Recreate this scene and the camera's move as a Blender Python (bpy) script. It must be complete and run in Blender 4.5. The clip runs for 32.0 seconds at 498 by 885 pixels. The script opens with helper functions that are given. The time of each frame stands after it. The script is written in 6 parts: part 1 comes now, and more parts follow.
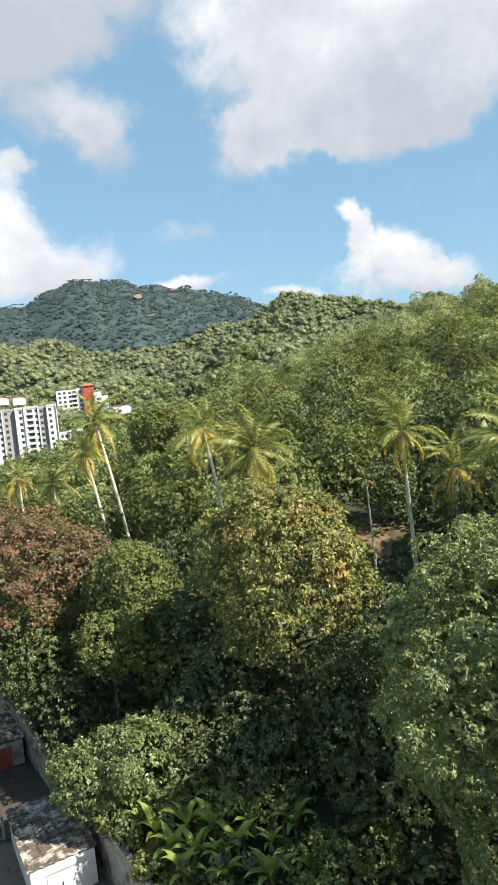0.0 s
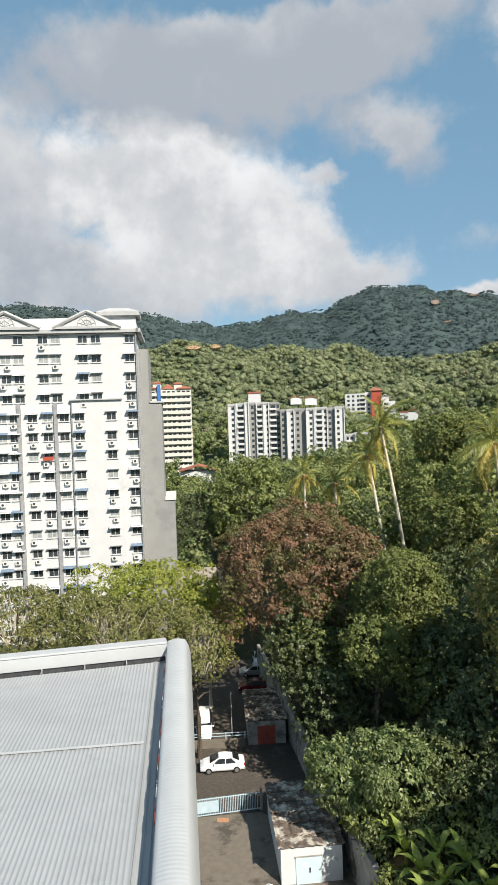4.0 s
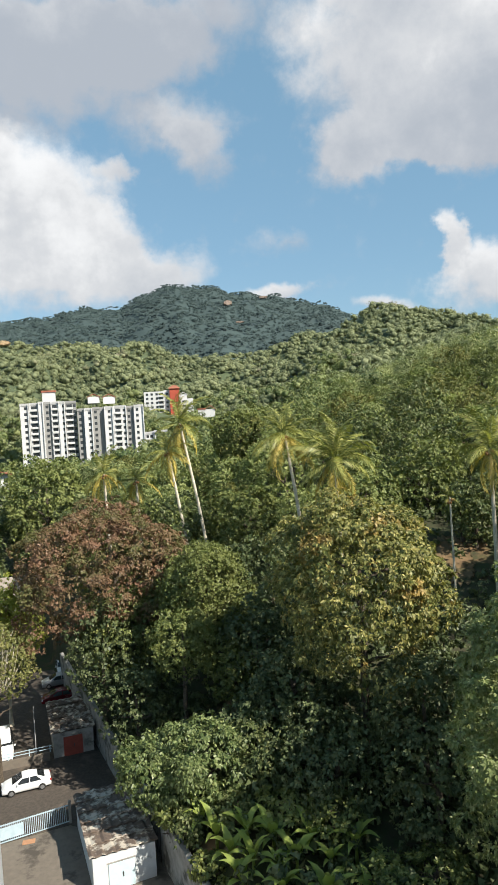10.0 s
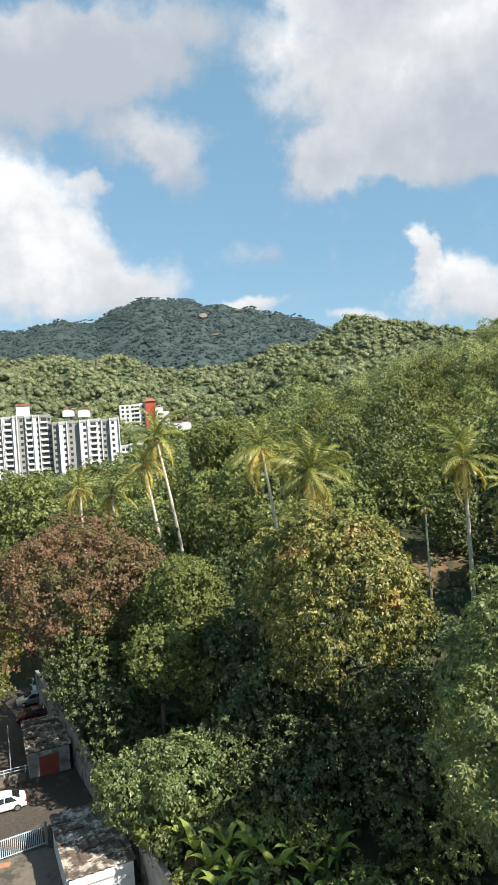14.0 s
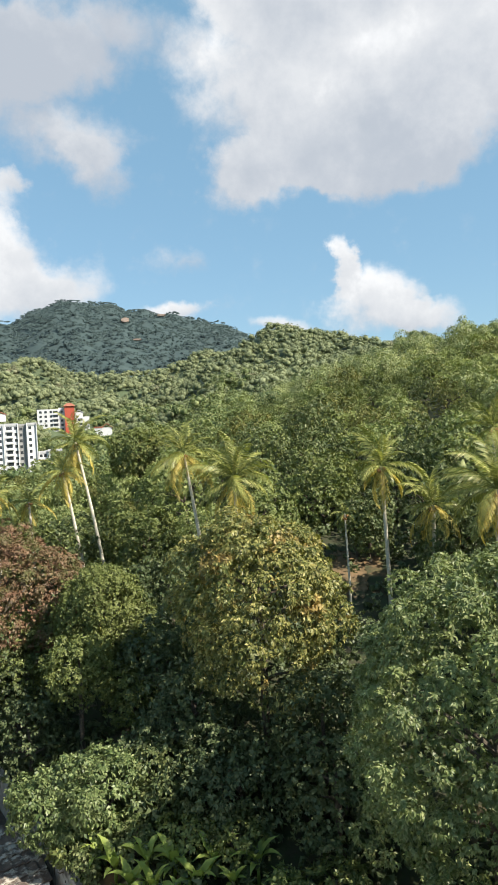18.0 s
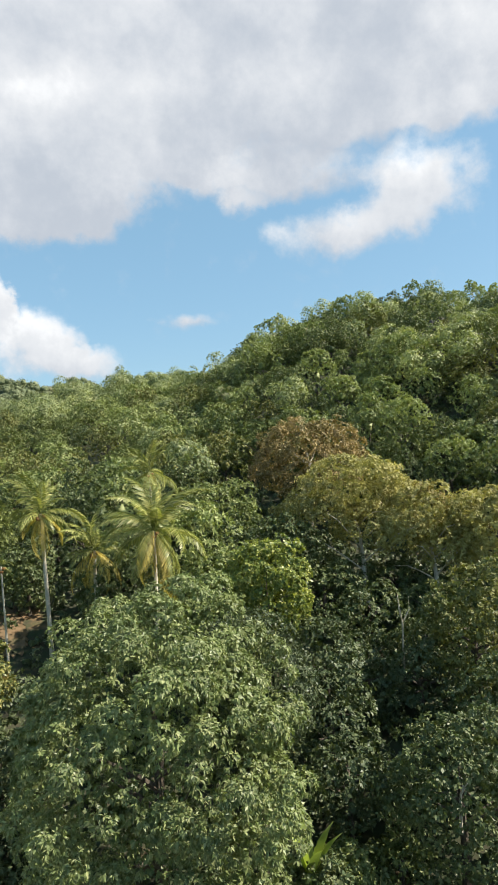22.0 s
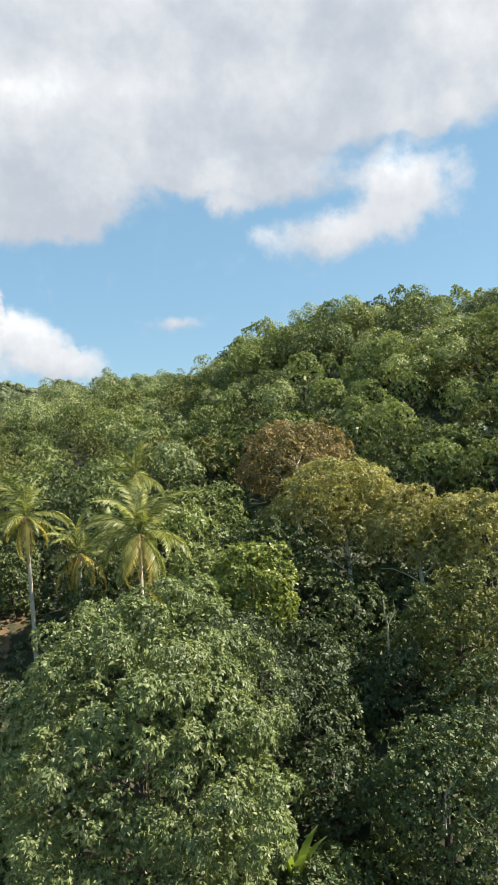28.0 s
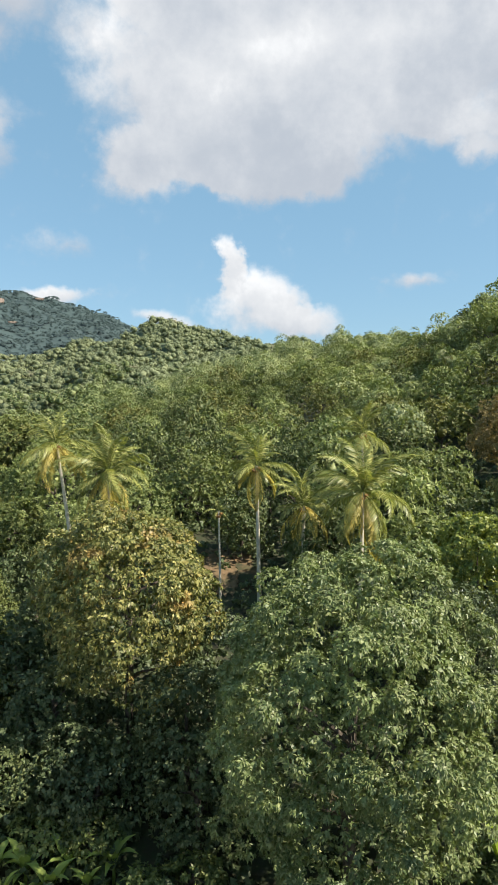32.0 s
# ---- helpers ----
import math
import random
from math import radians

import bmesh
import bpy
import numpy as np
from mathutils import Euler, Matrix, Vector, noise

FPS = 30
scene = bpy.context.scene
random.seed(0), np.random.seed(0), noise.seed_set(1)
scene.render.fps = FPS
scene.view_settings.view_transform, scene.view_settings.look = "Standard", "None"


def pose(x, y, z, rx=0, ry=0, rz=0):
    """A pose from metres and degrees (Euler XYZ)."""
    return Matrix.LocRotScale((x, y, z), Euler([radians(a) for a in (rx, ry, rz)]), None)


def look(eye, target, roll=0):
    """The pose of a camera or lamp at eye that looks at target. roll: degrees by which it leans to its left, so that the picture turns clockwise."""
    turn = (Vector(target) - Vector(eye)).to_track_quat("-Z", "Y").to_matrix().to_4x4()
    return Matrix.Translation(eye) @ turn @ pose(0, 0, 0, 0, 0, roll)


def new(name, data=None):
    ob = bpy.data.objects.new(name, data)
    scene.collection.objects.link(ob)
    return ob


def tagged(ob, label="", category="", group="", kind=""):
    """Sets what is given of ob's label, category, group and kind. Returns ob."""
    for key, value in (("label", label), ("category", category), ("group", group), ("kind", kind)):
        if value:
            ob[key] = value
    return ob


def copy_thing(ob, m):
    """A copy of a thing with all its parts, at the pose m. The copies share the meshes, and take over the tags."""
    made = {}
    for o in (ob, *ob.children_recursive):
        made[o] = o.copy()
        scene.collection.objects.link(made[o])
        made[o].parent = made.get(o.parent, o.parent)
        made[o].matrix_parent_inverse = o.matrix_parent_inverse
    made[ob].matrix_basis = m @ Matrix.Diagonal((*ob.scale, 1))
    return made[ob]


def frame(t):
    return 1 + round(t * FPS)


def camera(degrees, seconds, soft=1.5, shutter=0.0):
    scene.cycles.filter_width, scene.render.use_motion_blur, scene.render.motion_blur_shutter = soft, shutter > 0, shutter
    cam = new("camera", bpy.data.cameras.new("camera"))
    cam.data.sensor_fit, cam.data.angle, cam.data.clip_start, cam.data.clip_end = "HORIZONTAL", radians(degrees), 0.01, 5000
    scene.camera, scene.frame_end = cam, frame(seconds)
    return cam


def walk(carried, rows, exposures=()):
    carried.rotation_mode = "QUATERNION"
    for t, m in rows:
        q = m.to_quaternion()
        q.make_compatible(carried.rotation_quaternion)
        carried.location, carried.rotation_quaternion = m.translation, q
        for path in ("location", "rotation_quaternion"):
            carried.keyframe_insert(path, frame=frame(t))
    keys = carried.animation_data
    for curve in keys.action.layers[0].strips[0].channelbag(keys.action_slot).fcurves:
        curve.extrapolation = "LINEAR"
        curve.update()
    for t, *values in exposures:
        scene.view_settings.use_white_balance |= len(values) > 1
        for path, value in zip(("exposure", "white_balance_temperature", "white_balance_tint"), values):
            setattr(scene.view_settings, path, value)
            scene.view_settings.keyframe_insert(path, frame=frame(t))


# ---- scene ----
# The camera stands at the origin, 34 m up; x to the right, y ahead. Azimuths are degrees, positive to the right.
EYE = 34.0
cam = camera(41.2, 32.0, 0.6)
PATH = [
    (0.0, 0.052, -0.005, 34.033, 86.29, 5.93, -0.32),
    (0.5, 0.044, 0.013, 34.033, 86.80, 5.01, 4.95),
    (1.0, 0.033, 0.033, 34.032, 86.53, 5.64, 11.15),
    (1.5, 0.020, 0.050, 34.030, 87.10, 5.72, 15.25),
    (2.0, 0.008, 0.063, 34.030, 86.85, 4.21, 17.86),
    (2.5, -0.001, 0.071, 34.032, 87.17, 2.11, 17.69),
    (3.0, -0.006, 0.074, 34.035, 87.04, 1.79, 20.37),
    (3.5, -0.007, 0.074, 34.036, 87.70, 1.23, 22.16),
    (4.2, -0.007, 0.074, 34.016, 88.60, 2.03, 24.36),
    (5.5, 0.011, 0.035, 33.971, 89.67, 3.68, 19.90),
    (6.0, 0.009, 0.036, 33.971, 87.92, 4.15, 15.74),
    (6.5, 0.005, 0.038, 33.971, 88.21, 4.44, 16.37),
    (7.0, 0.001, 0.043, 33.968, 89.25, 3.96, 18.90),
    (7.5, -0.002, 0.050, 33.965, 88.70, 4.02, 18.28),
    (8.0, -0.003, 0.056, 33.962, 88.49, 3.98, 16.41),
    (8.5, -0.002, 0.057, 33.960, 88.59, 4.08, 14.16),
    (9.0, 0.000, 0.053, 33.959, 88.82, 3.78, 10.63),
    (9.5, 0.002, 0.047, 33.959, 87.90, 2.89, 6.66),
    (10.0, 0.002, 0.042, 33.958, 87.54, 3.11, 6.85),
    (10.5, 0.000, 0.041, 33.956, 88.18, 3.14, 7.42),
    (11.0, -0.001, 0.037, 33.952, 88.64, 3.71, 6.21),
    (11.5, 0.002, 0.025, 33.949, 88.49, 4.16, 2.22),
    (12.0, 0.007, 0.006, 33.947, 88.53, 3.59, -1.36),
    (12.5, 0.014, -0.012, 33.949, 88.72, 3.21, 0.37),
    (13.0, 0.020, -0.024, 33.956, 88.71, 3.30, 2.46),
    (13.5, 0.024, -0.028, 33.963, 88.40, 3.29, 3.01),
    (14.0, 0.027, -0.029, 33.968, 88.47, 3.56, 4.80),
    (14.5, 0.027, -0.029, 33.972, 88.25, 3.91, 5.38),
    (16.5, -0.040, -0.003, 34.026, 88.92, 2.72, 8.89),
    (17.0, -0.044, -0.003, 34.029, 89.00, 2.57, 7.34),
    (17.5, -0.043, -0.004, 34.032, 89.38, 2.75, 3.24),
    (18.0, -0.040, -0.004, 34.034, 88.64, 3.11, -1.90),
    (18.5, -0.034, -0.002, 34.035, 88.70, 3.11, -3.99),
    (19.0, -0.028, 0.002, 34.033, 88.80, 3.74, -5.47),
    (19.5, -0.022, 0.007, 34.027, 89.34, 4.05, -7.42),
    (20.0, -0.015, 0.011, 34.017, 89.03, 3.98, -10.09),
    (20.5, -0.007, 0.011, 34.006, 88.78, 2.88, -13.02),
    (21.0, -0.001, 0.006, 33.997, 89.13, 3.27, -18.94),
    (21.5, -0.002, -0.005, 33.993, 90.58, 3.08, -28.67),
    (22.0, -0.009, -0.020, 33.994, 90.91, 3.65, -30.69),
    (22.5, -0.017, -0.033, 33.998, 90.57, 2.96, -29.82),
    (23.0, -0.020, -0.042, 34.003, 90.08, 2.34, -30.74),
    (23.5, -0.018, -0.049, 34.006, 90.02, 2.87, -26.75),
    (24.0, -0.012, -0.055, 34.007, 89.65, 3.25, -27.28),
    (24.5, -0.002, -0.063, 34.004, 89.60, 3.58, -26.26),
    (25.0, 0.010, -0.072, 33.999, 89.95, 3.40, -25.70),
    (25.5, 0.019, -0.080, 33.993, 90.83, 3.42, -26.74),
    (26.0, 0.025, -0.087, 33.988, 91.42, 3.07, -29.51),
    (26.5, 0.027, -0.090, 33.986, 91.56, 3.02, -30.93),
    (28.5, 0.010, -0.057, 34.008, 91.02, 3.47, -31.85),
    (29.0, 0.009, -0.046, 34.012, 91.02, 3.15, -31.11),
    (29.5, 0.006, -0.034, 34.017, 90.78, 3.42, -30.36),
    (30.0, -0.000, -0.023, 34.024, 90.02, 2.99, -29.66),
    (30.5, -0.008, -0.013, 34.032, 90.62, 2.92, -26.14),
    (31.0, -0.016, -0.004, 34.038, 89.89, 2.47, -22.17),
    (31.5, -0.021, 0.005, 34.043, 89.48, 2.06, -17.56),
    (32.0, -0.024, 0.012, 34.044, 88.08, -0.07, -12.34),
]
EXPOSURES = [(0, 1.08), (1, 0.91), (2.5, 0.66), (8.5, 0.72), (11, 0.88), (12, 0.98), (14, 0.95), (16.5, 0.85), (18, 0.98), (21, 1.01), (22.5, 1.03), (30, 1.03), (32, 0.98)]
walk(cam, [(t, pose(x, y, z, rx, ry, rz)) for t, x, y, z, rx, ry, rz in PATH], EXPOSURES)

# ---- sun, sky and clouds ----
SUN_AZ, SUN_EL = 120.0, 41.0
sun_way = Vector((math.sin(radians(SUN_AZ)) * math.cos(radians(SUN_EL)), math.cos(radians(SUN_AZ)) * math.cos(radians(SUN_EL)), math.sin(radians(SUN_EL))))
sun_data = bpy.data.lights.new("sun", "SUN")
sun_data.energy, sun_data.angle, sun_data.color = 5.0, radians(0.6), (1.0, 0.93, 0.80)
sun = new("sun", sun_data)
sun.matrix_world = look(sun_way * 200, (0, 0, 0))

# clouds: azimuth, elevation, half width and half height in degrees, how bright, how dense
CLOUDS = [
    (6.5, 26.6, 9.1, 7.2, 0.7, 1), (13.7, 23.4, 7.4, 5.1, 0.4, 1), (4.2, 20.5, 5.7, 2.5, 0.2, 1), (15.8, 23.1, 11.4, 4.4, 0.3, 1),
    (24.3, 26.4, 7.5, 4.0, 0.2, 1), (15.4, 25.0, 9.4, 6.8, 0.4, 1), (27.9, 27.5, 13.1, 5.0, 0.2, 1), (41.9, 27.7, 13.4, 4.1, 0.2, 1),
    (51.9, 27.9, 7.4, 4.0, 0.4, 1), (40.4, 17.9, 7.0, 2.2, 0.7, 0.7), (47.0, 20.6, 6.0, 3.4, 0.7, 0.8), (31.3, 20.7, 2.6, 1.4, 0.4, 0.5),
]
CLOUDS += [
    (25.7, 12.0, 2.9, 0.9, 0.5, 0.5), (13.5, 10.3, 4.3, 2.9, 1.3, 1), (10.7, 13.1, 1.4, 2.5, 1.2, 0.9), (17.5, 8.2, 4.0, 1.6, 0.7, 0.8),
    (6.5, 8.4, 3.2, 1.1, 0.4, 0.7), (-26.1, 18.1, 9.9, 5.6, 1.7, 1.2), (-32.3, 20.5, 7.1, 4.6, 1.7, 1.1), (-17.0, 11.6, 8.5, 2.9, 1.2, 1),
    (-34.2, 12.0, 11.0, 4.0, 0.8, 1.1), (-27.7, 27.6, 18.2, 4.6, -0.9, 1), (-14.7, 29.6, 14.6, 3.0, -0.7, 0.9), (-11.9, 23.6, 6.2, 2.4, 0.0, 0.7),
]
CLOUDS += [
    (-9.6, 21.2, 3.0, 2.6, -0.1, 0.6), (-17.1, 20.4, 1.6, 1.1, 0.2, 0.5), (-3.0, 10.3, 2.5, 1.0, 0.8, 0.8), (26.0, 35.5, 29.6, 6.0, 0.3, 1),
    (-46.0, 18.0, 10.0, 9.0, 0.6, 1.1), (-25.0, 44.0, 30.0, 7.0, -0.4, 1), (-21.0, 14.5, 6.0, 3.6, 1.6, 1), (48.0, 33.0, 14.0, 6.0, 0.4, 1),
    (-3.3, 13.7, 3.4, 1.2, 0.2, 0.33), (10.0, 33.0, 10.0, 4.0, 0.6, 1), (35.0, 22.5, 9.0, 2.0, 0.1, 0.7),
]


class Nodes:
    """Short calls that add nodes to a tree and wire them."""

    def __init__(self, tree):
        self.tree = tree
        tree.nodes.clear()

    def add(self, kind):
        return self.tree.nodes.new(kind)

    def wire(self, value, socket):
        if isinstance(value, bpy.types.NodeSocket):
            self.tree.links.new(value, socket)
        else:
            socket.default_value = value

    def math(self, op, a, b=0.0, c=0.0, clamp=False):
        n = self.add("ShaderNodeMath")
        n.operation, n.use_clamp = op, clamp
        for value, socket in zip((a, b, c), n.inputs):
            self.wire(value, socket)
        return n.outputs[0]

    def vec(self, op, a, b=(0, 0, 0), out=0):
        n = self.add("ShaderNodeVectorMath")
        n.operation = op
        self.wire(a, n.inputs[0])
        if op == "SCALE":
            self.wire(b, n.inputs["Scale"])
        else:
            self.wire(b, n.inputs[1])
        return n.outputs[out]

    def noise(self, where, scale, detail=4.0, rough=0.55, out="Fac"):
        n = self.add("ShaderNodeTexNoise")
        self.wire(where, n.inputs["Vector"])
        n.inputs["Scale"].default_value, n.inputs["Detail"].default_value, n.inputs["Roughness"].default_value = scale, detail, rough
        return n.outputs[out]

    def mix(self, fac, a, b):
        n = self.add("ShaderNodeMix")
        n.data_type = "RGBA"
        self.wire(fac, n.inputs[0])
        self.wire(a if isinstance(a, bpy.types.NodeSocket) else (*a[:3], 1), n.inputs[6])
        self.wire(b if isinstance(b, bpy.types.NodeSocket) else (*b[:3], 1), n.inputs[7])
        return n.outputs[2]

    def ramp(self, fac, low, high):
        n = self.add("ShaderNodeMapRange")
        n.interpolation_type = "SMOOTHSTEP"
        self.wire(fac, n.inputs[0])
        n.inputs[1].default_value, n.inputs[2].default_value = low, high
        return n.outputs[0]


world = bpy.data.worlds.new("sky")
scene.world = world
world.use_nodes = True
N = Nodes(world.node_tree)
sky = N.add("ShaderNodeTexSky")
sky.sky_type, sky.sun_disc = "NISHITA", False
sky.sun_elevation, sky.sun_rotation = radians(SUN_EL), radians(SUN_AZ)
sky.air_density, sky.dust_density, sky.ozone_density = 1.0, 0.6, 1.2
way = N.add("ShaderNodeTexCoord").outputs["Generated"]
xyz = N.add("ShaderNodeSeparateXYZ")
N.wire(way, xyz.inputs[0])
deg = 180 / math.pi
az = N.math("MULTIPLY", N.math("ARCTAN2", xyz.outputs[0], xyz.outputs[1]), deg)
el = N.math("MULTIPLY", N.math("ARCSINE", xyz.outputs[2]), deg)
at = N.add("ShaderNodeCombineXYZ")
N.wire(az, at.inputs[0]), N.wire(el, at.inputs[1])
puff = N.vec("SUBTRACT", N.noise(way, 9.0, 7.0, 0.58, "Color"), (0.5, 0.5, 0.5))
at = N.vec("ADD", at.outputs[0], N.vec("MULTIPLY", puff, (10.0, 6.0, 0.0)))
weight, lift = 0.0, 0.0
for ca, ce, ra, re, glow, dense in CLOUDS:
    q = N.vec("MULTIPLY", N.vec("SUBTRACT", at, (ca, ce, 0)), (1 / ra, 1 / re, 0))
    w = N.math("MULTIPLY", N.math("SUBTRACT", 1.15, N.vec("LENGTH", q, out=1), clamp=True), dense)
    qs = N.add("ShaderNodeSeparateXYZ")
    N.wire(q, qs.inputs[0])
    lift = N.math("MULTIPLY_ADD", w, N.math("ADD", qs.outputs[1], glow), lift)
    weight = N.math("ADD", weight, w)
fine = N.noise(way, 26.0, 8.0, 0.6)
body = N.math("ADD", weight, N.math("MULTIPLY", N.math("SUBTRACT", fine, 0.5), 0.7))
mask = N.ramp(body, 0.03, 0.66)
tone = N.math("ADD", N.math("DIVIDE", lift, N.math("ADD", weight, 0.05)), N.math("MULTIPLY", N.math("SUBTRACT", N.noise(way, 9.0, 7.0, 0.6), 0.5), 4.2))
bright = N.ramp(N.math("SUBTRACT", tone, N.math("MULTIPLY", body, 0.25)), -1.1, 1.5)
cloud = N.mix(bright, (0.555, 0.61, 0.69), (0.905, 0.925, 0.95))
cloud = N.mix(N.ramp(tone, 1.0, 2.4), cloud, (1.14, 1.155, 1.17))
clear = N.vec("SCALE", sky.outputs[0], 0.15)
clear = N.mix(0.5, clear, (0.325, 0.645, 0.88))
bg = N.add("ShaderNodeBackground")
N.wire(N.mix(mask, clear, cloud), bg.inputs[0])
bg.inputs[1].default_value = 0.485
N.wire(bg.outputs[0], N.add("ShaderNodeOutputWorld").inputs[0])

# ---- materials ----


def surface(name, a, b, rough=0.8, size=1.0, bump=0.2, metal=0.0, stain=None, stain_size=4.0, stain_from=0.55, spec=0.4):
    """Two tones in fine grain of about `size` metres, with larger stains of a third tone, and a fine relief."""
    m = bpy.data.materials.new(name)
    m.use_nodes = True
    n = Nodes(m.node_tree)
    where = n.add("ShaderNodeNewGeometry").outputs["Position"]
    grain = n.noise(where, 1 / size, 6.0, 0.6)
    col = n.mix(n.ramp(grain, 0.3, 0.7), a, b)
    if stain:
        col = n.mix(n.ramp(n.noise(where, 1 / stain_size, 5.0, 0.62), stain_from, stain_from + 0.14), col, stain)
    p = n.add("ShaderNodeBsdfPrincipled")
    n.wire(col, p.inputs["Base Color"])
    n.wire(n.math("ADD", n.math("MULTIPLY", grain, 0.2), rough - 0.1, clamp=True), p.inputs["Roughness"])
    p.inputs["Metallic"].default_value, p.inputs["Specular IOR Level"].default_value = metal, spec
    if bump:
        k = n.add("ShaderNodeBump")
        k.inputs["Strength"].default_value, k.inputs["Distance"].default_value = bump, size * 0.1
        n.wire(grain, k.inputs["Height"])
        n.wire(k.outputs[0], p.inputs["Normal"])
    n.wire(p.outputs[0], n.add("ShaderNodeOutputMaterial").inputs[0])
    return m


def leafy(name, dark, mid, light, through_light=0.25, rough=0.5, patch=8.0, spot=None, spot_from=0.6, spot_size=3.0, by="place", relief=0.0):
    """Foliage: each leaf varies, whole crowns drift in tone over `patch` metres (by="place"), by tree (by="thing") or by the wood's own "tone", and some light passes through."""
    m = bpy.data.materials.new(name)
    m.use_nodes = True
    n = Nodes(m.node_tree)
    g = n.add("ShaderNodeNewGeometry")
    drift = n.ramp(n.noise(g.outputs["Position"], 1 / patch, 2.0, 0.5), 0.35, 0.65)
    each = g.outputs["Random Per Island"]
    if by == "thing":
        drift = n.math("MULTIPLY_ADD", drift, 0.3, n.math("MULTIPLY", n.add("ShaderNodeObjectInfo").outputs["Random"], 0.8))
    elif by == "tone":
        tone = n.add("ShaderNodeAttribute")
        tone.attribute_name = "tone"
        drift = tone.outputs["Fac"]
    col = n.mix(drift, dark, mid)
    col = n.mix(n.math("MULTIPLY", n.math("POWER", each, 2.0), 0.7), col, light)
    if spot:
        col = n.mix(n.math("MULTIPLY", n.ramp(n.noise(g.outputs["Position"], 1 / spot_size, 3.0, 0.6), spot_from, spot_from + 0.1), n.math("MULTIPLY_ADD", each, 0.6, 0.3)), col, spot)
    p = n.add("ShaderNodeBsdfPrincipled")
    n.wire(col, p.inputs["Base Color"])
    p.inputs["Roughness"].default_value, p.inputs["Specular IOR Level"].default_value = rough, 0.3
    if relief:
        k = n.add("ShaderNodeBump")
        k.inputs["Strength"].default_value, k.inputs["Distance"].default_value = 0.8, relief * 0.5
        n.wire(n.noise(g.outputs["Position"], 1 / relief, 3.0, 0.65), k.inputs["Height"])
        n.wire(k.outputs[0], p.inputs["Normal"])
    t = n.add("ShaderNodeBsdfTranslucent")
    n.wire(n.vec("MULTIPLY", col, (1.3, 1.4, 0.6)), t.inputs[0])
    s = n.add("ShaderNodeMixShader")
    s.inputs[0].default_value = through_light
    n.wire(p.outputs[0], s.inputs[1]), n.wire(t.outputs[0], s.inputs[2])
    n.wire(s.outputs[0], n.add("ShaderNodeOutputMaterial").inputs[0])
    return m


SOIL = surface("soil", (0.045, 0.040, 0.022), (0.035, 0.050, 0.018), 0.95, 0.8, 0.5, stain=(0.20, 0.12, 0.06), stain_size=7.0, stain_from=0.6)
LEAF_MANGO = leafy("leaf_mango", (0.070, 0.094, 0.028), (0.140, 0.150, 0.044), (0.50, 0.43, 0.15), 0.2, 0.45, patch=2.5, spot=(0.44, 0.27, 0.09), spot_from=0.57, spot_size=4.0)
LEAF_BIG = leafy("leaf_big", (0.086, 0.120, 0.038), (0.160, 0.202, 0.068), (0.353, 0.358, 0.172), 0.2, 0.42, patch=5.0)
LEAF_FLECKED = leafy("leaf_flecked", (0.038, 0.058, 0.025), (0.067, 0.086, 0.037), (0.151, 0.168, 0.082), 0.14, 0.4, patch=5.0, spot=(0.386, 0.288, 0.030), spot_from=0.68, spot_size=2.2)
LEAF_RED = leafy("leaf_red", (0.110, 0.090, 0.040), (0.175, 0.095, 0.058), (0.30, 0.17, 0.11), 0.18, patch=3.0, spot=(0.095, 0.118, 0.035), spot_from=0.5, spot_size=4.0)
LEAF_ROUND = leafy("leaf_round", (0.088, 0.117, 0.036), (0.142, 0.167, 0.050), (0.261, 0.270, 0.090), 0.2, patch=6.0)
# Dark-leaved kind; on the infill trees its low tone also stands for shade.
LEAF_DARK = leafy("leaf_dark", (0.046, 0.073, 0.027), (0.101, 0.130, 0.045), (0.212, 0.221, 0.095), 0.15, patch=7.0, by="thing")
LEAF_BANK = leafy("leaf_bank", (0.064, 0.099, 0.034), (0.116, 0.154, 0.054), (0.335, 0.374, 0.162), 0.22, 0.4, patch=1.2)
FOREST_FLOOR = surface("forest_floor", (0.062, 0.084, 0.042), (0.082, 0.105, 0.055), 0.95, 6.0, 0.3)
# Mountain ground: distance haze and cloud shade are put into its blue-grey colour.
MOUNT_FLOOR_HAZE = surface("mountain_floor_haze", (0.036, 0.058, 0.058), (0.044, 0.068, 0.065), 0.95, 9.0, 0.3)
# Darkened leaf tones: the shade under the trees is put into this colour.
LEAF_PAINTED_SHADE = leafy("leaf_painted_shade", (0.044, 0.067, 0.028), (0.078, 0.103, 0.042), (0.165, 0.183, 0.086), 0.15, patch=5.0)
LEAF_LUSH = leafy("leaf_lush", (0.098, 0.135, 0.041), (0.170, 0.200, 0.062), (0.304, 0.313, 0.119), 0.2, patch=5.0)
LEAF_YELLOW = leafy("leaf_yellow", (0.076, 0.115, 0.030), (0.165, 0.198, 0.045), (0.50, 0.49, 0.12), 0.26, 0.42, patch=3.0)
LEAF_ORANGE = leafy("leaf_orange", (0.190, 0.178, 0.060), (0.345, 0.306, 0.105), (0.552, 0.494, 0.202), 0.25, 0.5, patch=5.0, spot=(0.276, 0.184, 0.070), spot_from=0.6, spot_size=6.0)
LEAF_BROWN = leafy("leaf_brown", (0.167, 0.136, 0.056), (0.287, 0.207, 0.089), (0.483, 0.345, 0.164), 0.22, 0.5, patch=4.0, spot=(0.138, 0.138, 0.051), spot_from=0.6, spot_size=5.0)
LEAF_OLIVE = leafy("leaf_olive", (0.079, 0.100, 0.028), (0.152, 0.155, 0.044), (0.315, 0.290, 0.102), 0.2, patch=5.0)
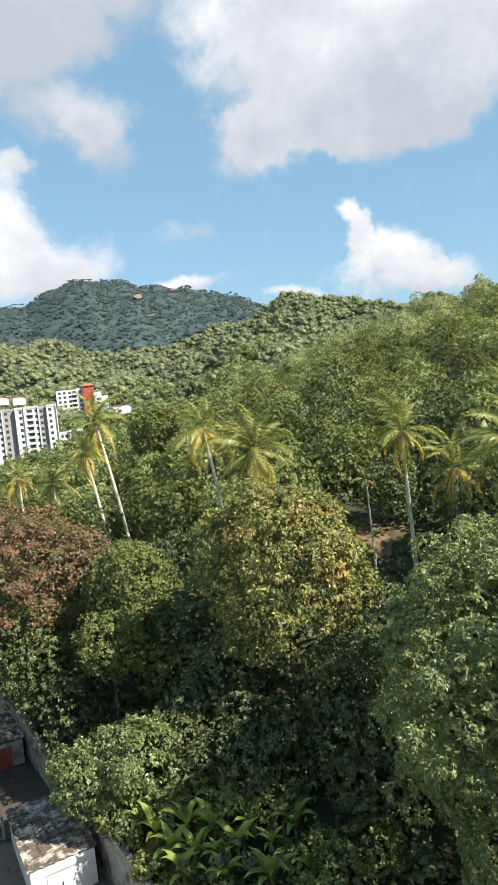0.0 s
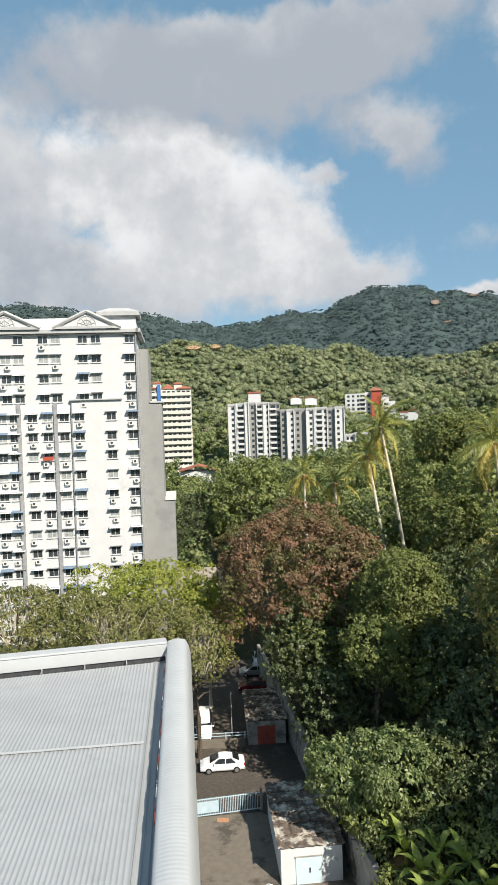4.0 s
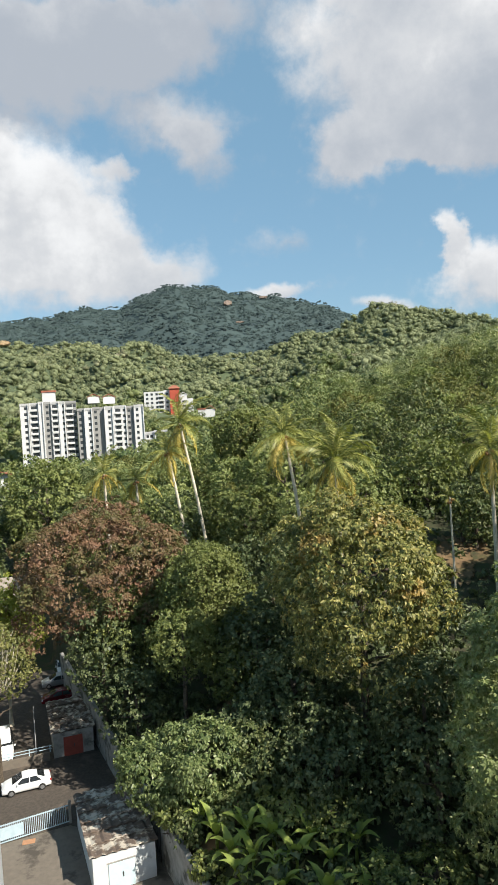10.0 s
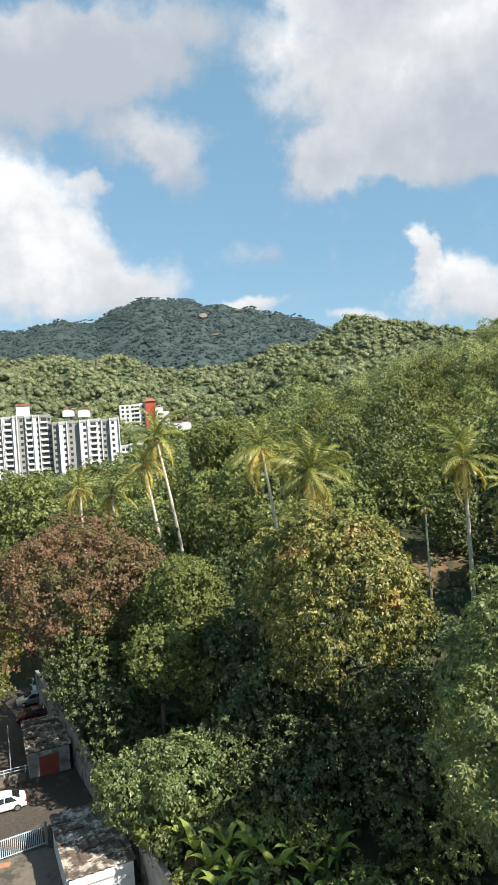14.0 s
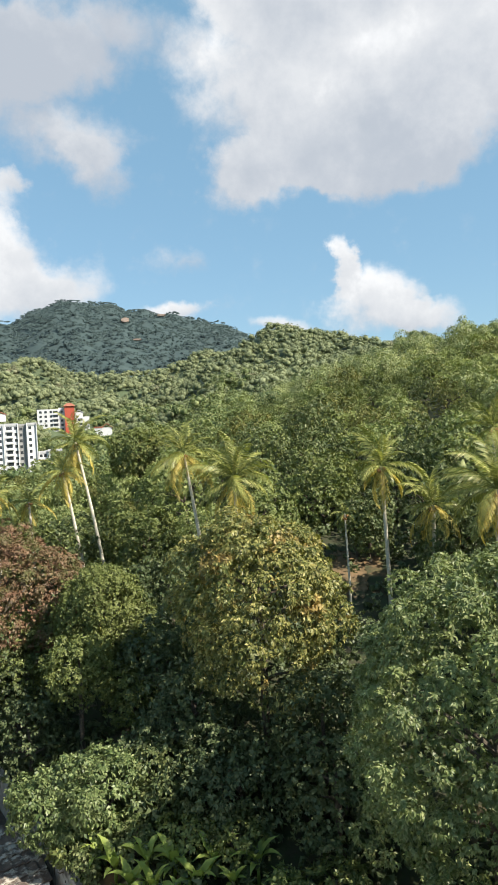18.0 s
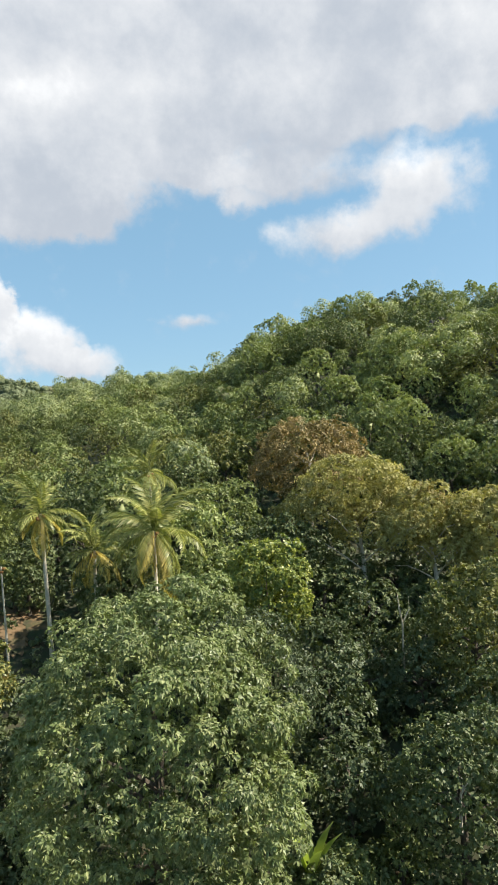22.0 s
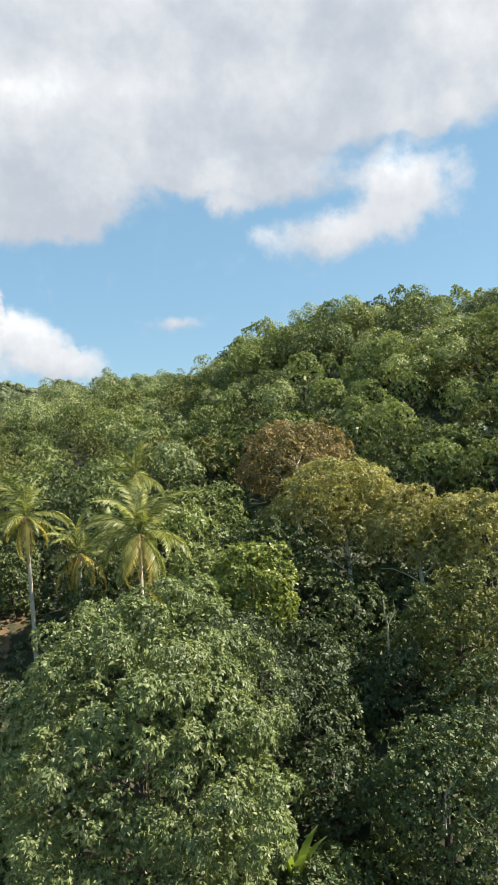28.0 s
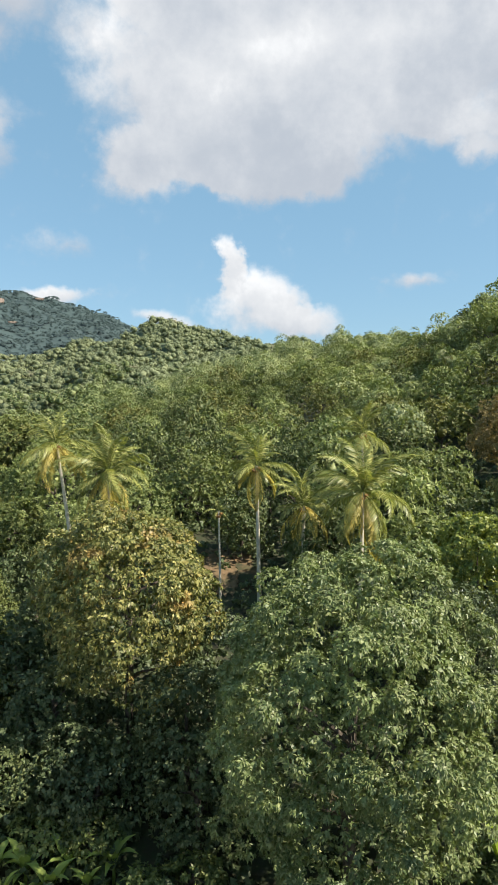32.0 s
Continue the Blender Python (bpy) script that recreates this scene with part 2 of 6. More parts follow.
LEAF_SHRUB = leafy("leaf_shrub", (0.158, 0.200, 0.032), (0.252, 0.280, 0.051), (0.420, 0.400, 0.115), 0.3, patch=4.0)
LEAF_DRY = leafy("leaf_dry", (0.100, 0.118, 0.034), (0.165, 0.172, 0.055), (0.30, 0.28, 0.11), 0.25, patch=3.0, spot=(0.25, 0.22, 0.14), spot_from=0.6, spot_size=3.0)
LEAF_HILL = leafy("leaf_hill", (0.085, 0.130, 0.046), (0.245, 0.282, 0.100), (0.420, 0.425, 0.190), 0.28, 0.55, 14.0, by="thing")
LEAF_SLOPE = leafy("leaf_slope", (0.074, 0.112, 0.050), (0.280, 0.306, 0.128), (0.420, 0.425, 0.215), 0.28, 0.55, spot=(0.383, 0.308, 0.273), spot_from=0.62, spot_size=14.0, by="tone")
# Paler, bluer and flatter than the near leaves: distance haze put into colour.
LEAF_FAR_HAZE = leafy("leaf_far_haze", (0.118, 0.142, 0.076), (0.215, 0.238, 0.122), (0.250, 0.268, 0.140), 0.15, 0.7, spot=(0.27, 0.235, 0.165), spot_from=0.6, spot_size=38.0, by="tone", relief=1.6)
LEAF_VALLEY = leafy("leaf_valley", (0.063, 0.098, 0.036), (0.152, 0.188, 0.067), (0.284, 0.295, 0.128), 0.2, 0.55, by="tone")
# Mountain leaves carry haze and cloud shade in their dark bluish tones.
LEAF_MOUNT_HAZE = leafy("leaf_mountain_haze", (0.037, 0.059, 0.060), (0.045, 0.068, 0.066), (0.050, 0.073, 0.068), 0.0, 0.9, by="tone", relief=5.0)
LEAF_PALM = leafy("leaf_palm", (0.127, 0.154, 0.037), (0.212, 0.228, 0.058), (0.530, 0.488, 0.191), 0.25, 0.38, 3.0)
LEAF_PALM_OLD = leafy("leaf_palm_old", (0.30, 0.25, 0.06), (0.48, 0.38, 0.08), (0.58, 0.43, 0.13), 0.25, 0.5, 3.0)
LEAF_BANANA = leafy("leaf_banana", (0.164, 0.228, 0.046), (0.252, 0.324, 0.070), (0.428, 0.456, 0.154), 0.35, 0.4, 2.0)
BARK = surface("bark", (0.11, 0.085, 0.06), (0.05, 0.04, 0.03), 0.9, 0.15, 0.6)
BARK_PALE = surface("bark_pale", (0.62, 0.55, 0.44), (0.46, 0.41, 0.32), 0.85, 0.25, 0.4)
WHITE = surface("white_render", (0.55, 0.55, 0.555), (0.51, 0.51, 0.515), 0.85, 2.0, 0.05, stain=(0.46, 0.455, 0.445), stain_size=7.0, stain_from=0.6)
GREY_WALL = surface("grey_render", (0.27, 0.268, 0.262), (0.245, 0.243, 0.238), 0.9, 2.0, 0.05, stain=(0.21, 0.21, 0.21), stain_size=6.0)
CREAM = surface("cream_render", (0.60, 0.56, 0.50), (0.55, 0.51, 0.46), 0.85, 3.0, 0.05)
TRIM = surface("grey_trim", (0.416, 0.416, 0.416), (0.356, 0.356, 0.363), 0.8, 1.0, 0.05)
BLUE_PAINT = surface("blue_paint", (0.05, 0.16, 0.42), (0.04, 0.13, 0.36), 0.7, 2.0, 0.0)
RED_PAINT = surface("red_paint", (0.398, 0.077, 0.042), (0.337, 0.065, 0.039), 0.8, 3.0, 0.0)
ROOF_TILE = surface("clay_roof", (0.340, 0.122, 0.073), (0.243, 0.089, 0.057), 0.85, 1.0, 0.2)
GLASS = surface("dark_glass", (0.03, 0.035, 0.04), (0.05, 0.055, 0.06), 0.15, 1.0, 0.0, spec=0.6)
PALE_GLASS = surface("curtained_glass", (0.36, 0.37, 0.36), (0.22, 0.23, 0.23), 0.2, 0.5, 0.0, spec=0.6)
SHEET = surface("metal_sheet", (0.369, 0.378, 0.387), (0.333, 0.342, 0.351), 0.45, 2.5, 0.03, 0.15, stain=(0.310, 0.315, 0.320), stain_size=3.0, stain_from=0.6)
CAP_SHEET = surface("cap_sheet", (0.468, 0.477, 0.486), (0.432, 0.441, 0.450), 0.4, 2.5, 0.03, 0.15, stain=(0.414, 0.414, 0.414), stain_size=2.0, stain_from=0.62)
ASPHALT = surface("asphalt", (0.082, 0.068, 0.056), (0.055, 0.046, 0.039), 0.9, 0.3, 0.3, stain=(0.12, 0.098, 0.078), stain_size=3.0)
CONCRETE = surface("concrete", (0.165, 0.140, 0.114), (0.135, 0.115, 0.095), 0.9, 0.6, 0.2, stain=(0.070, 0.060, 0.050), stain_size=2.4, stain_from=0.52)
OLD_WALL = surface("old_wall", (0.321, 0.313, 0.291), (0.207, 0.199, 0.184), 0.9, 0.8, 0.2, stain=(0.077, 0.077, 0.068), stain_size=1.6, stain_from=0.5)
PALE_WALL = surface("pale_wall", (0.428, 0.374, 0.329), (0.367, 0.321, 0.284), 0.9, 0.8, 0.1, stain=(0.260, 0.230, 0.207), stain_size=2.0, stain_from=0.58)
ROCK = surface("bare_rock", (0.270, 0.203, 0.158), (0.188, 0.150, 0.128), 0.95, 5.0, 0.4, stain=(0.120, 0.105, 0.090), stain_size=9.0)
EARTH = surface("bare_earth", (0.36, 0.25, 0.15), (0.27, 0.19, 0.11), 0.95, 4.0, 0.3, stain=(0.22, 0.17, 0.10), stain_size=7.0)
TRODDEN = surface("trodden_earth", (0.186, 0.118, 0.062), (0.124, 0.087, 0.043), 0.95, 0.8, 0.4, stain=(0.043, 0.046, 0.019), stain_size=2.2, stain_from=0.5)
DARK_ROCK = surface("dark_rock", (0.13, 0.115, 0.10), (0.08, 0.072, 0.065), 0.9, 2.0, 0.6)
SHED_PAINT = surface("shed_paint", (0.566, 0.581, 0.589), (0.490, 0.513, 0.527), 0.85, 0.7, 0.1, stain=(0.275, 0.275, 0.260), stain_size=1.2, stain_from=0.62)


def part(name, bm, material, parent=None, label="", at=None):
    """One mesh from a bmesh, under a thing or a part."""
    me = bpy.data.meshes.new(name)
    bm.to_mesh(me)
    bm.free()
    return part_of(name, me, material, parent, label, at)


def part_of(name, me, material, parent=None, label="", at=None):
    if material and not me.materials:
        me.materials.append(material)
    ob = new(name, me)
    if at is not None:
        ob.matrix_basis = at
    if parent:
        ob.parent = parent
    return tagged(ob, label) if label else ob


def np_mesh(name, verts, faces):
    me = bpy.data.meshes.new(name)
    verts, faces = np.asarray(verts, np.float32), np.asarray(faces, np.int32)
    me.vertices.add(len(verts))
    me.vertices.foreach_set("co", verts.ravel())
    me.loops.add(faces.size)
    me.loops.foreach_set("vertex_index", faces.ravel())
    me.polygons.add(len(faces))
    me.polygons.foreach_set("loop_start", np.arange(0, faces.size, faces.shape[1], dtype=np.int32))
    me.update(calc_edges=True)
    return me


def box(bm, x0, x1, y0, y1, z0, z1, bevel=0.0):
    made = bmesh.ops.create_cube(bm, size=1.0, matrix=Matrix.LocRotScale(((x0 + x1) / 2, (y0 + y1) / 2, (z0 + z1) / 2), None, (x1 - x0, y1 - y0, z1 - z0)))
    if bevel:
        edges = {e for v in made["verts"] for e in v.link_edges}
        bmesh.ops.bevel(bm, geom=list(edges), offset=bevel, segments=2, affect="EDGES", profile=0.6)
    return bm


def boxed(*size, bevel=0.0):
    return box(bmesh.new(), *size, bevel=bevel)


def tube(bm, path, radii, sides=8):
    """A tapered round limb along a path."""
    rings = []
    for i, p in enumerate(path):
        p = Vector(p)
        a, b = Vector(path[max(i - 1, 0)]), Vector(path[min(i + 1, len(path) - 1)])
        turn = (b - a).to_track_quat("Z", "Y")
        rings.append([bm.verts.new(p + turn @ Vector((math.cos(k * math.tau / sides) * radii[i], math.sin(k * math.tau / sides) * radii[i], 0))) for k in range(sides)])
    for r, s in zip(rings, rings[1:]):
        for k in range(sides):
            bm.faces.new((r[k], r[(k + 1) % sides], s[(k + 1) % sides], s[k]))
    bm.faces.new(rings[0][::-1]), bm.faces.new(rings[-1])
    return bm


def thing(name, label, category, at, group="", kind=""):
    ob = new(name)
    ob.matrix_basis = at
    return tagged(ob, label, category, group, kind)

# ---- the lie of the land ----


def step(a, b, x):
    t = np.clip((x - a) / (b - a), 0, 1)
    return t * t * (3 - 2 * t)


def ridge(z, d, az, crest, foot, els, trees, power):
    """Raises the land z from the foot to a crest whose skyline elevation by azimuth is `els`."""
    h = EYE + crest * np.tan(np.radians(np.interp(az, els[0], els[1]))) - trees
    h = np.where(np.abs(az) < 100, h * step(100, 70, np.abs(az)), 0.0)
    up = z + np.maximum(h - z, 0) * np.clip((d - foot) / (crest - foot), 0, 1) ** power
    return np.where(d < crest, up, np.maximum(z, h - (d - crest) * 0.35))


def wall_side(x, y):
    """Metres to the right of the line of the old retaining wall."""
    return (x + 9.1) * 0.837 + (y - 40.4) * 0.546


NEAR_RIDGE = ((8, 20, 26, 29, 30.4, 32.2, 34.5, 39, 44.5, 48.6, 52, 60, 80), (-8, -2, 2.0, 4.6, 7.6, 9.3, 10.5, 11.3, 12.0, 11.6, 11.6, 11, 9))
MID_RIDGE = ((-10, 0, 3, 7, 10, 14, 18, 24, 29, 34, 60), (-6, 0, 1.4, 3, 4.3, 5.6, 6.3, 7.1, 7.5, 7.4, 8))
GREEN_HILL = ((-60, -45, -33, -27.6, -23, -16.5, -13, -8, -3.7, -0.2, 2.6, 5.7, 9.5, 14, 20, 40), (5.8, 6.4, 6.9, 7.3, 6.4, 6.8, 5.5, 5.4, 5.8, 6.8, 7.6, 8.4, 7.7, 6.9, 6, 5))
MOUNTAIN = ((-70, -50, -42, -38, -33, -30, -25, -20.2, -17.3, -15.3, -12.3, -8.1, -3.5, -0.1, 1.8, 2.8, 8, 20), (9, 9.9, 10.6, 10.0, 9.9, 9.2, 8.7, 9.6, 9.5, 10.7, 11.4, 10.75, 9.9, 9.1, 8.4, 7.8, 6, 4))


def land(x, y):
    x, y = np.asarray(x, float), np.asarray(y, float)
    d, az = np.hypot(x, y), np.degrees(np.arctan2(x, y))
    s = wall_side(x, y)
    left = np.interp(d, (0, 95, 130, 300, 450), (0, 0, 3, 8, 16))
    right = np.interp(d, (0, 28, 42, 52, 62, 76, 100, 150, 250, 300), (1, 2.5, 4.5, 8.5, 13.5, 18.6, 22.5, 26.0, 31, 34))
    right = right * (1 - 0.16 * step(24, 34, az) * step(110, 80, d))
    right = np.minimum(right, 3.2 + 0.62 * np.maximum(s, 0))
    right = np.minimum(right, np.interp(az, (-30, -22, -14, -8, -3, 3), (4, 8, 13, 17, 23, 60)) + 30 * step(66, 40, d))
    z = left + (right - left) * step(0.1, 0.6, s) * step(75, 62, np.abs(az))
    z = ridge(z, d, az, 215, 98, NEAR_RIDGE, 9, 1.0)
    z = ridge(z, d, az, 330, 110, MID_RIDGE, 9, 1.0)
    z = ridge(z, d, az, 750, 330, GREEN_HILL, 8, 1.15)
    z = ridge(z, d, az, 2000, 850, MOUNTAIN, 10, 0.9)
    rough = np.sin(x * 0.05 + 1.3 * np.sin(y * 0.031)) * np.sin(y * 0.043 + np.sin(x * 0.027))
    return z + rough * np.clip((d - 120) * 0.022, 0, 11) * step(120, 200, d)


def ground_at(x, y):
    return float(land(x, y))


def make_ground():
    azs = np.concatenate([np.arange(-180, -62, 4), np.arange(-62, 62, 0.4), np.arange(62, 180, 4)])
    ds = np.concatenate([[0.005, 2, 6, 12, 18, 24], np.arange(28, 100, 0.9), np.geomspace(100, 4500, 150)])
    A, Dd = np.meshgrid(np.radians(azs), ds)
    X, Y = Dd * np.sin(A), Dd * np.cos(A)
    Z = land(X, Y)
    n, m = len(azs), len(ds)
    verts = np.stack([X, Y, Z], -1).reshape(-1, 3)
    i, j = np.meshgrid(np.arange(m - 1), np.arange(n), indexing="ij")
    k = (j + 1) % n
    faces = np.stack([i * n + j, (i + 1) * n + j, (i + 1) * n + k, i * n + k], -1).reshape(-1, 4)[:, ::-1]
    verts = np.vstack([verts, [[0, 0, land(0, 0)]]])
    me = np_mesh("ground", verts, faces)
    me.materials.append(SOIL)
    me.materials.append(FOREST_FLOOR)
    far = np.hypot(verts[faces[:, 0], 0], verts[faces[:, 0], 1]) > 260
    # beyond 860 m the floor takes the haze-tinted colour
    me.materials.append(MOUNT_FLOOR_HAZE)
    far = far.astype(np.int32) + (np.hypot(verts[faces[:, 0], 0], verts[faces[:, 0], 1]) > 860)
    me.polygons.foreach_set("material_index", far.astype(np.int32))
    ob = new("ground", me)
    return tagged(ob, "wooded hillside earth with patches of bare brown soil", "ground", kind="structure")


make_ground()

# ---- foliage ----


def crown_lobes(rng, rx, rz, count, lump, low=-0.55, reach=(0.9, 1.06), sunk=0.6, clumps=6, more=()):
    """Lumps over the outside of a crown that is a cluster of egg-shaped clumps: centres, radii and the way each faces."""
    eggs = [np.array([0, 0, 0, 0.8 if clumps else 1.0])]
    for k in range(clumps):
        z = -0.3 + 1.2 * (k + 0.5) / clumps + rng.uniform(-0.12, 0.12)
        turn, side = k * 2.39996 + rng.uniform(-0.5, 0.5), math.sqrt(max(0.0, 1 - z * z))
        eggs.append(np.array([math.cos(turn) * side, math.sin(turn) * side, z, 0]) * rng.uniform(0.5, 0.62) + np.array([0, 0, 0, rng.uniform(0.34, 0.5)]))
    eggs = np.array(eggs + [np.array(q) for q in more])
    full = np.array([rx, rx, rz]) * 1.14
    made = []
    for e in eggs:
        n = max(5, int(count * 1.9 * e[3] ** 2 / (eggs[:, 3] ** 2).sum()))
        k = np.arange(n) + 0.5
        z = low + (1 - low) * k / n
        turn = k * 2.39996 + rng.uniform(0, 6.3)
        u = np.stack([np.cos(turn) * np.sqrt(1 - z * z), np.sin(turn) * np.sqrt(1 - z * z), z], 1)
        u += rng.normal(0, 0.75 / math.sqrt(n), u.shape)
        u /= np.linalg.norm(u, axis=1)[:, None]
        c = e[:3] + u * (e[3] * rng.uniform(*reach, n))[:, None]
        clear = np.array([np.linalg.norm(c - q[:3], axis=1) > 0.8 * q[3] for q in eggs]).all(0)
        r = lump * rng.uniform(0.55, 1.35, n)
        made.append(np.c_[c * full - u * r[:, None] * sunk, r, u][clear])
    return np.vstack(made)


def leaf_quads(lobes, n, length, width, rng, droop=0.35, flat=0.8, fill=0.07, tuft=9, top=0.35, three=False):
    """Leaves in rosettes over the outer side of each lump: pointed blades of four corners that spread from a twig's end and hang."""
    w = lobes[:, 3] ** 2
    m = max(1, n // tuft)
    pick = rng.choice(len(lobes), m, p=w / w.sum())
    u = rng.normal(size=(m, 3))
    u[:, 2] += top
    u += 0.9 * lobes[pick, 4:7]
    u /= np.linalg.norm(u, axis=1)[:, None]
    rad = lobes[pick, 3] * (1.0 - np.abs(rng.normal(0, fill, m)) + rng.normal(0, 0.09, m))
    p = lobes[pick, :3] + u * rad[:, None] * np.array([1, 1, flat])
    n = m * tuft
    p, u = np.repeat(p, tuft, 0), np.repeat(u, tuft, 0)
    a = rng.normal(0, 0.62, (n, 3)) + np.array([0, 0, -droop])
    a -= u * (0.7 * (a * u).sum(1))[:, None] - u * 0.28
    a /= np.linalg.norm(a, axis=1)[:, None]
    p = p + a * length * 0.12
    s = np.cross(a, u + rng.normal(0, 0.45, (n, 3)))
    s /= np.linalg.norm(s, axis=1)[:, None] + 1e-9
    L = (length * rng.uniform(0.6, 1.3, n))[:, None]
    W = L * width
    if three:
        v = np.stack([p + s * W, p + a * L, p - s * W], 1).reshape(-1, 3)
        return v, np.arange(n * 3).reshape(-1, 3)
    v = np.stack([p, p + a * L * 0.45 + s * W, p + a * L + np.array([0, 0, -0.12]) * L, p + a * L * 0.45 - s * W], 1).reshape(-1, 3)
    return v, np.arange(n * 4).reshape(-1, 4)


def cores(centres, radii, rng, fine=1, jitter=0.14, squash=1.0):
    """The shaded inside of a crown or lump: a small uneven solid under its leaves."""
    bm = bmesh.new()
    bmesh.ops.create_icosphere(bm, subdivisions=fine, radius=1.0)
    bm.verts.index_update()
    q = np.array([tuple(v.co.normalized()) for v in bm.verts])
    f = np.array([[v.index for v in p.verts] for p in bm.faces])
    bm.free()
    n = len(centres)
    v = centres[:, None, :] + q[None] * (radii[:, None] * rng.uniform(1 - jitter, 1 + jitter, (n, len(q))))[:, :, None] * np.array([1, 1, squash])
    return v.reshape(-1, 3), (f[None] + (np.arange(n) * len(q))[:, None, None]).reshape(-1, f.shape[1])


def trunk_mesh(rng, height, radius, spread, limbs, lean=(0, 0)):
    bm = bmesh.new()
    top = Vector((lean[0], lean[1], height))
    path = [Vector((0, 0, -1.2)), Vector((0, 0, 0))] + [top * f + Vector((*rng.normal(0, 0.12, 2), 0)) * f for f in (0.3, 0.6, 0.85, 1.0)]
    tube(bm, path, [radius * 1.5, radius * 1.2, radius * 0.95, radius * 0.8, radius * 0.55, radius * 0.3], 9)
    for k in range(limbs):
        f = rng.uniform(0.4, 0.85)
        turn = k * math.tau / limbs + rng.uniform(-0.4, 0.4)
        go = Vector((math.cos(turn), math.sin(turn), rng.uniform(0.3, 0.8))) * spread * rng.uniform(0.7, 1.0)
        a = top * f
        tube(bm, [a, a + go * 0.4 + Vector((0, 0, 0.2)), a + go * 0.75, a + go], [radius * 0.5, radius * 0.36, radius * 0.22, radius * 0.08], 6)
    return bm


def tree(name, label, x, y, z, rx, rz, leaf, seed, leaves=9000, size=0.3, width=0.24, lump=1.3, count=60, low=-0.55, droop=0.35, category="tree", bark=None, base=None, radius=None, fill=0.07, reach=(0.84, 1.06), inside=True, clumps=6, more=()):
    """A broad-leaved tree whose crown is centred at x, y, z and is rx by rz metres in half size."""
    rng = np.random.default_rng(seed)
    foot = ground_at(x, y) if base is None else base
    ob = thing(name, label, category, pose(x, y, foot))
    h = z - foot
    part("trunk", trunk_mesh(rng, max(h + rz * 0.35, 1.0), radius or (0.12 + rx * 0.035), rx * 0.55, 7), bark or BARK, ob)
    lobes = crown_lobes(rng, rx, rz, int(count * 1.45), lump * 0.92, low, reach, clumps=clumps, more=more)
    v, f = leaf_quads(lobes, leaves, size, width, rng, droop, fill=fill)
    v2, f2 = leaf_quads(crown_lobes(rng, rx * 0.74, rz * 0.74, count // 2 + 6, lump * 1.5, low, clumps=0), leaves // 3, size * 1.1, width * 1.3, rng, droop, top=0.0) if inside else (v[:4], f[:1])
    me = np_mesh("crown", np.vstack([v, v2]), np.vstack([f, f2 + len(v)]))
    part_of("crown", me, leaf, ob, at=pose(0, 0, h))
    return ob

# ---- the white apartment tower ----
FLOOR = 3.0
AWN_WHITE = surface("awning_white", (0.594, 0.603, 0.612), (0.504, 0.513, 0.522), 0.7, 0.5, 0.05)
AWN_BLUE = surface("awning_blue", (0.13, 0.20, 0.29), (0.10, 0.16, 0.24), 0.7, 0.5, 0.05)
PIPE = surface("pipe_grey", (0.30, 0.30, 0.31), (0.22, 0.22, 0.23), 0.7, 0.6, 0.05)
DARK_METAL = surface("dark_metal", (0.04, 0.04, 0.045), (0.07, 0.07, 0.075), 0.5, 0.4, 0.05)
PLASTIC = surface("ac_casing", (0.666, 0.657, 0.630), (0.576, 0.567, 0.540), 0.6, 0.4, 0.05)


def window_kit(w, h):
    """Frame and pane of a sliding window in a wall that faces -y, its lower left corner at the origin."""
    f = bmesh.new()
    t = 0.07
    xs, zs = (0, t, w / 2 - t / 2, w / 2 + t / 2, w - t, w), (0, t, h - t, h)
    grid = {(i, j): f.verts.new((x, 0.04, z)) for i, x in enumerate(xs) for j, z in enumerate(zs)}
    for i in range(5):
        for j in range(3):
            if (i, j) not in ((1, 1), (3, 1)):
                f.faces.new((grid[i, j], grid[i + 1, j], grid[i + 1, j + 1], grid[i, j + 1]))
    made = bmesh.ops.extrude_face_region(f, geom=f.faces[:])
    bmesh.ops.translate(f, verts=[q for q in made["geom"] if isinstance(q, bmesh.types.BMVert)], vec=(0, -0.1, 0))
    meshes = []
    for name, bm in (("window_frame", f), ("pane", boxed(t, w - t, -0.02, 0.02, t, h - t)), ("sill", boxed(-0.08, w + 0.08, -0.16, -0.004, -0.09, -0.005)), ("hood", boxed(-0.16, w + 0.16, -0.5, -0.004, h + 0.05, h + 0.13))):
        me = bpy.data.meshes.new(name)
        bm.to_mesh(me)
        bm.free()
        meshes.append(me)
    return meshes


def awning_mesh(w):
    """A sloping corrugated sheet."""
    bm = bmesh.new()
    n = int(w / 0.12)
    rows = [[bm.verts.new((-0.1 + (w + 0.2) * k / n, y, z + 0.03 * (k % 2))) for k in range(n + 1)] for y, z in ((0, 0.30), (-0.75, 0.0))]
    for k in range(n):
        bm.faces.new((rows[0][k], rows[1][k], rows[1][k + 1], rows[0][k + 1]))
    made = bmesh.ops.extrude_face_region(bm, geom=bm.faces[:])
    bmesh.ops.translate(bm, verts=[q for q in made["geom"] if isinstance(q, bmesh.types.BMVert)], vec=(0, 0, -0.04))
    me = bpy.data.meshes.new("awning")
    bm.to_mesh(me)
    bm.free()
    return me


def ac_mesh():
    bm = boxed(0, 0.85, -0.42, -0.08, 0, 0.58, bevel=0.03)
    box(bm, 0.05, 0.78, -0.40, 0.0, -0.06, 0.02)
    me = bpy.data.meshes.new("air_conditioner")
    bm.to_mesh(me)
    bm.free()
    return me


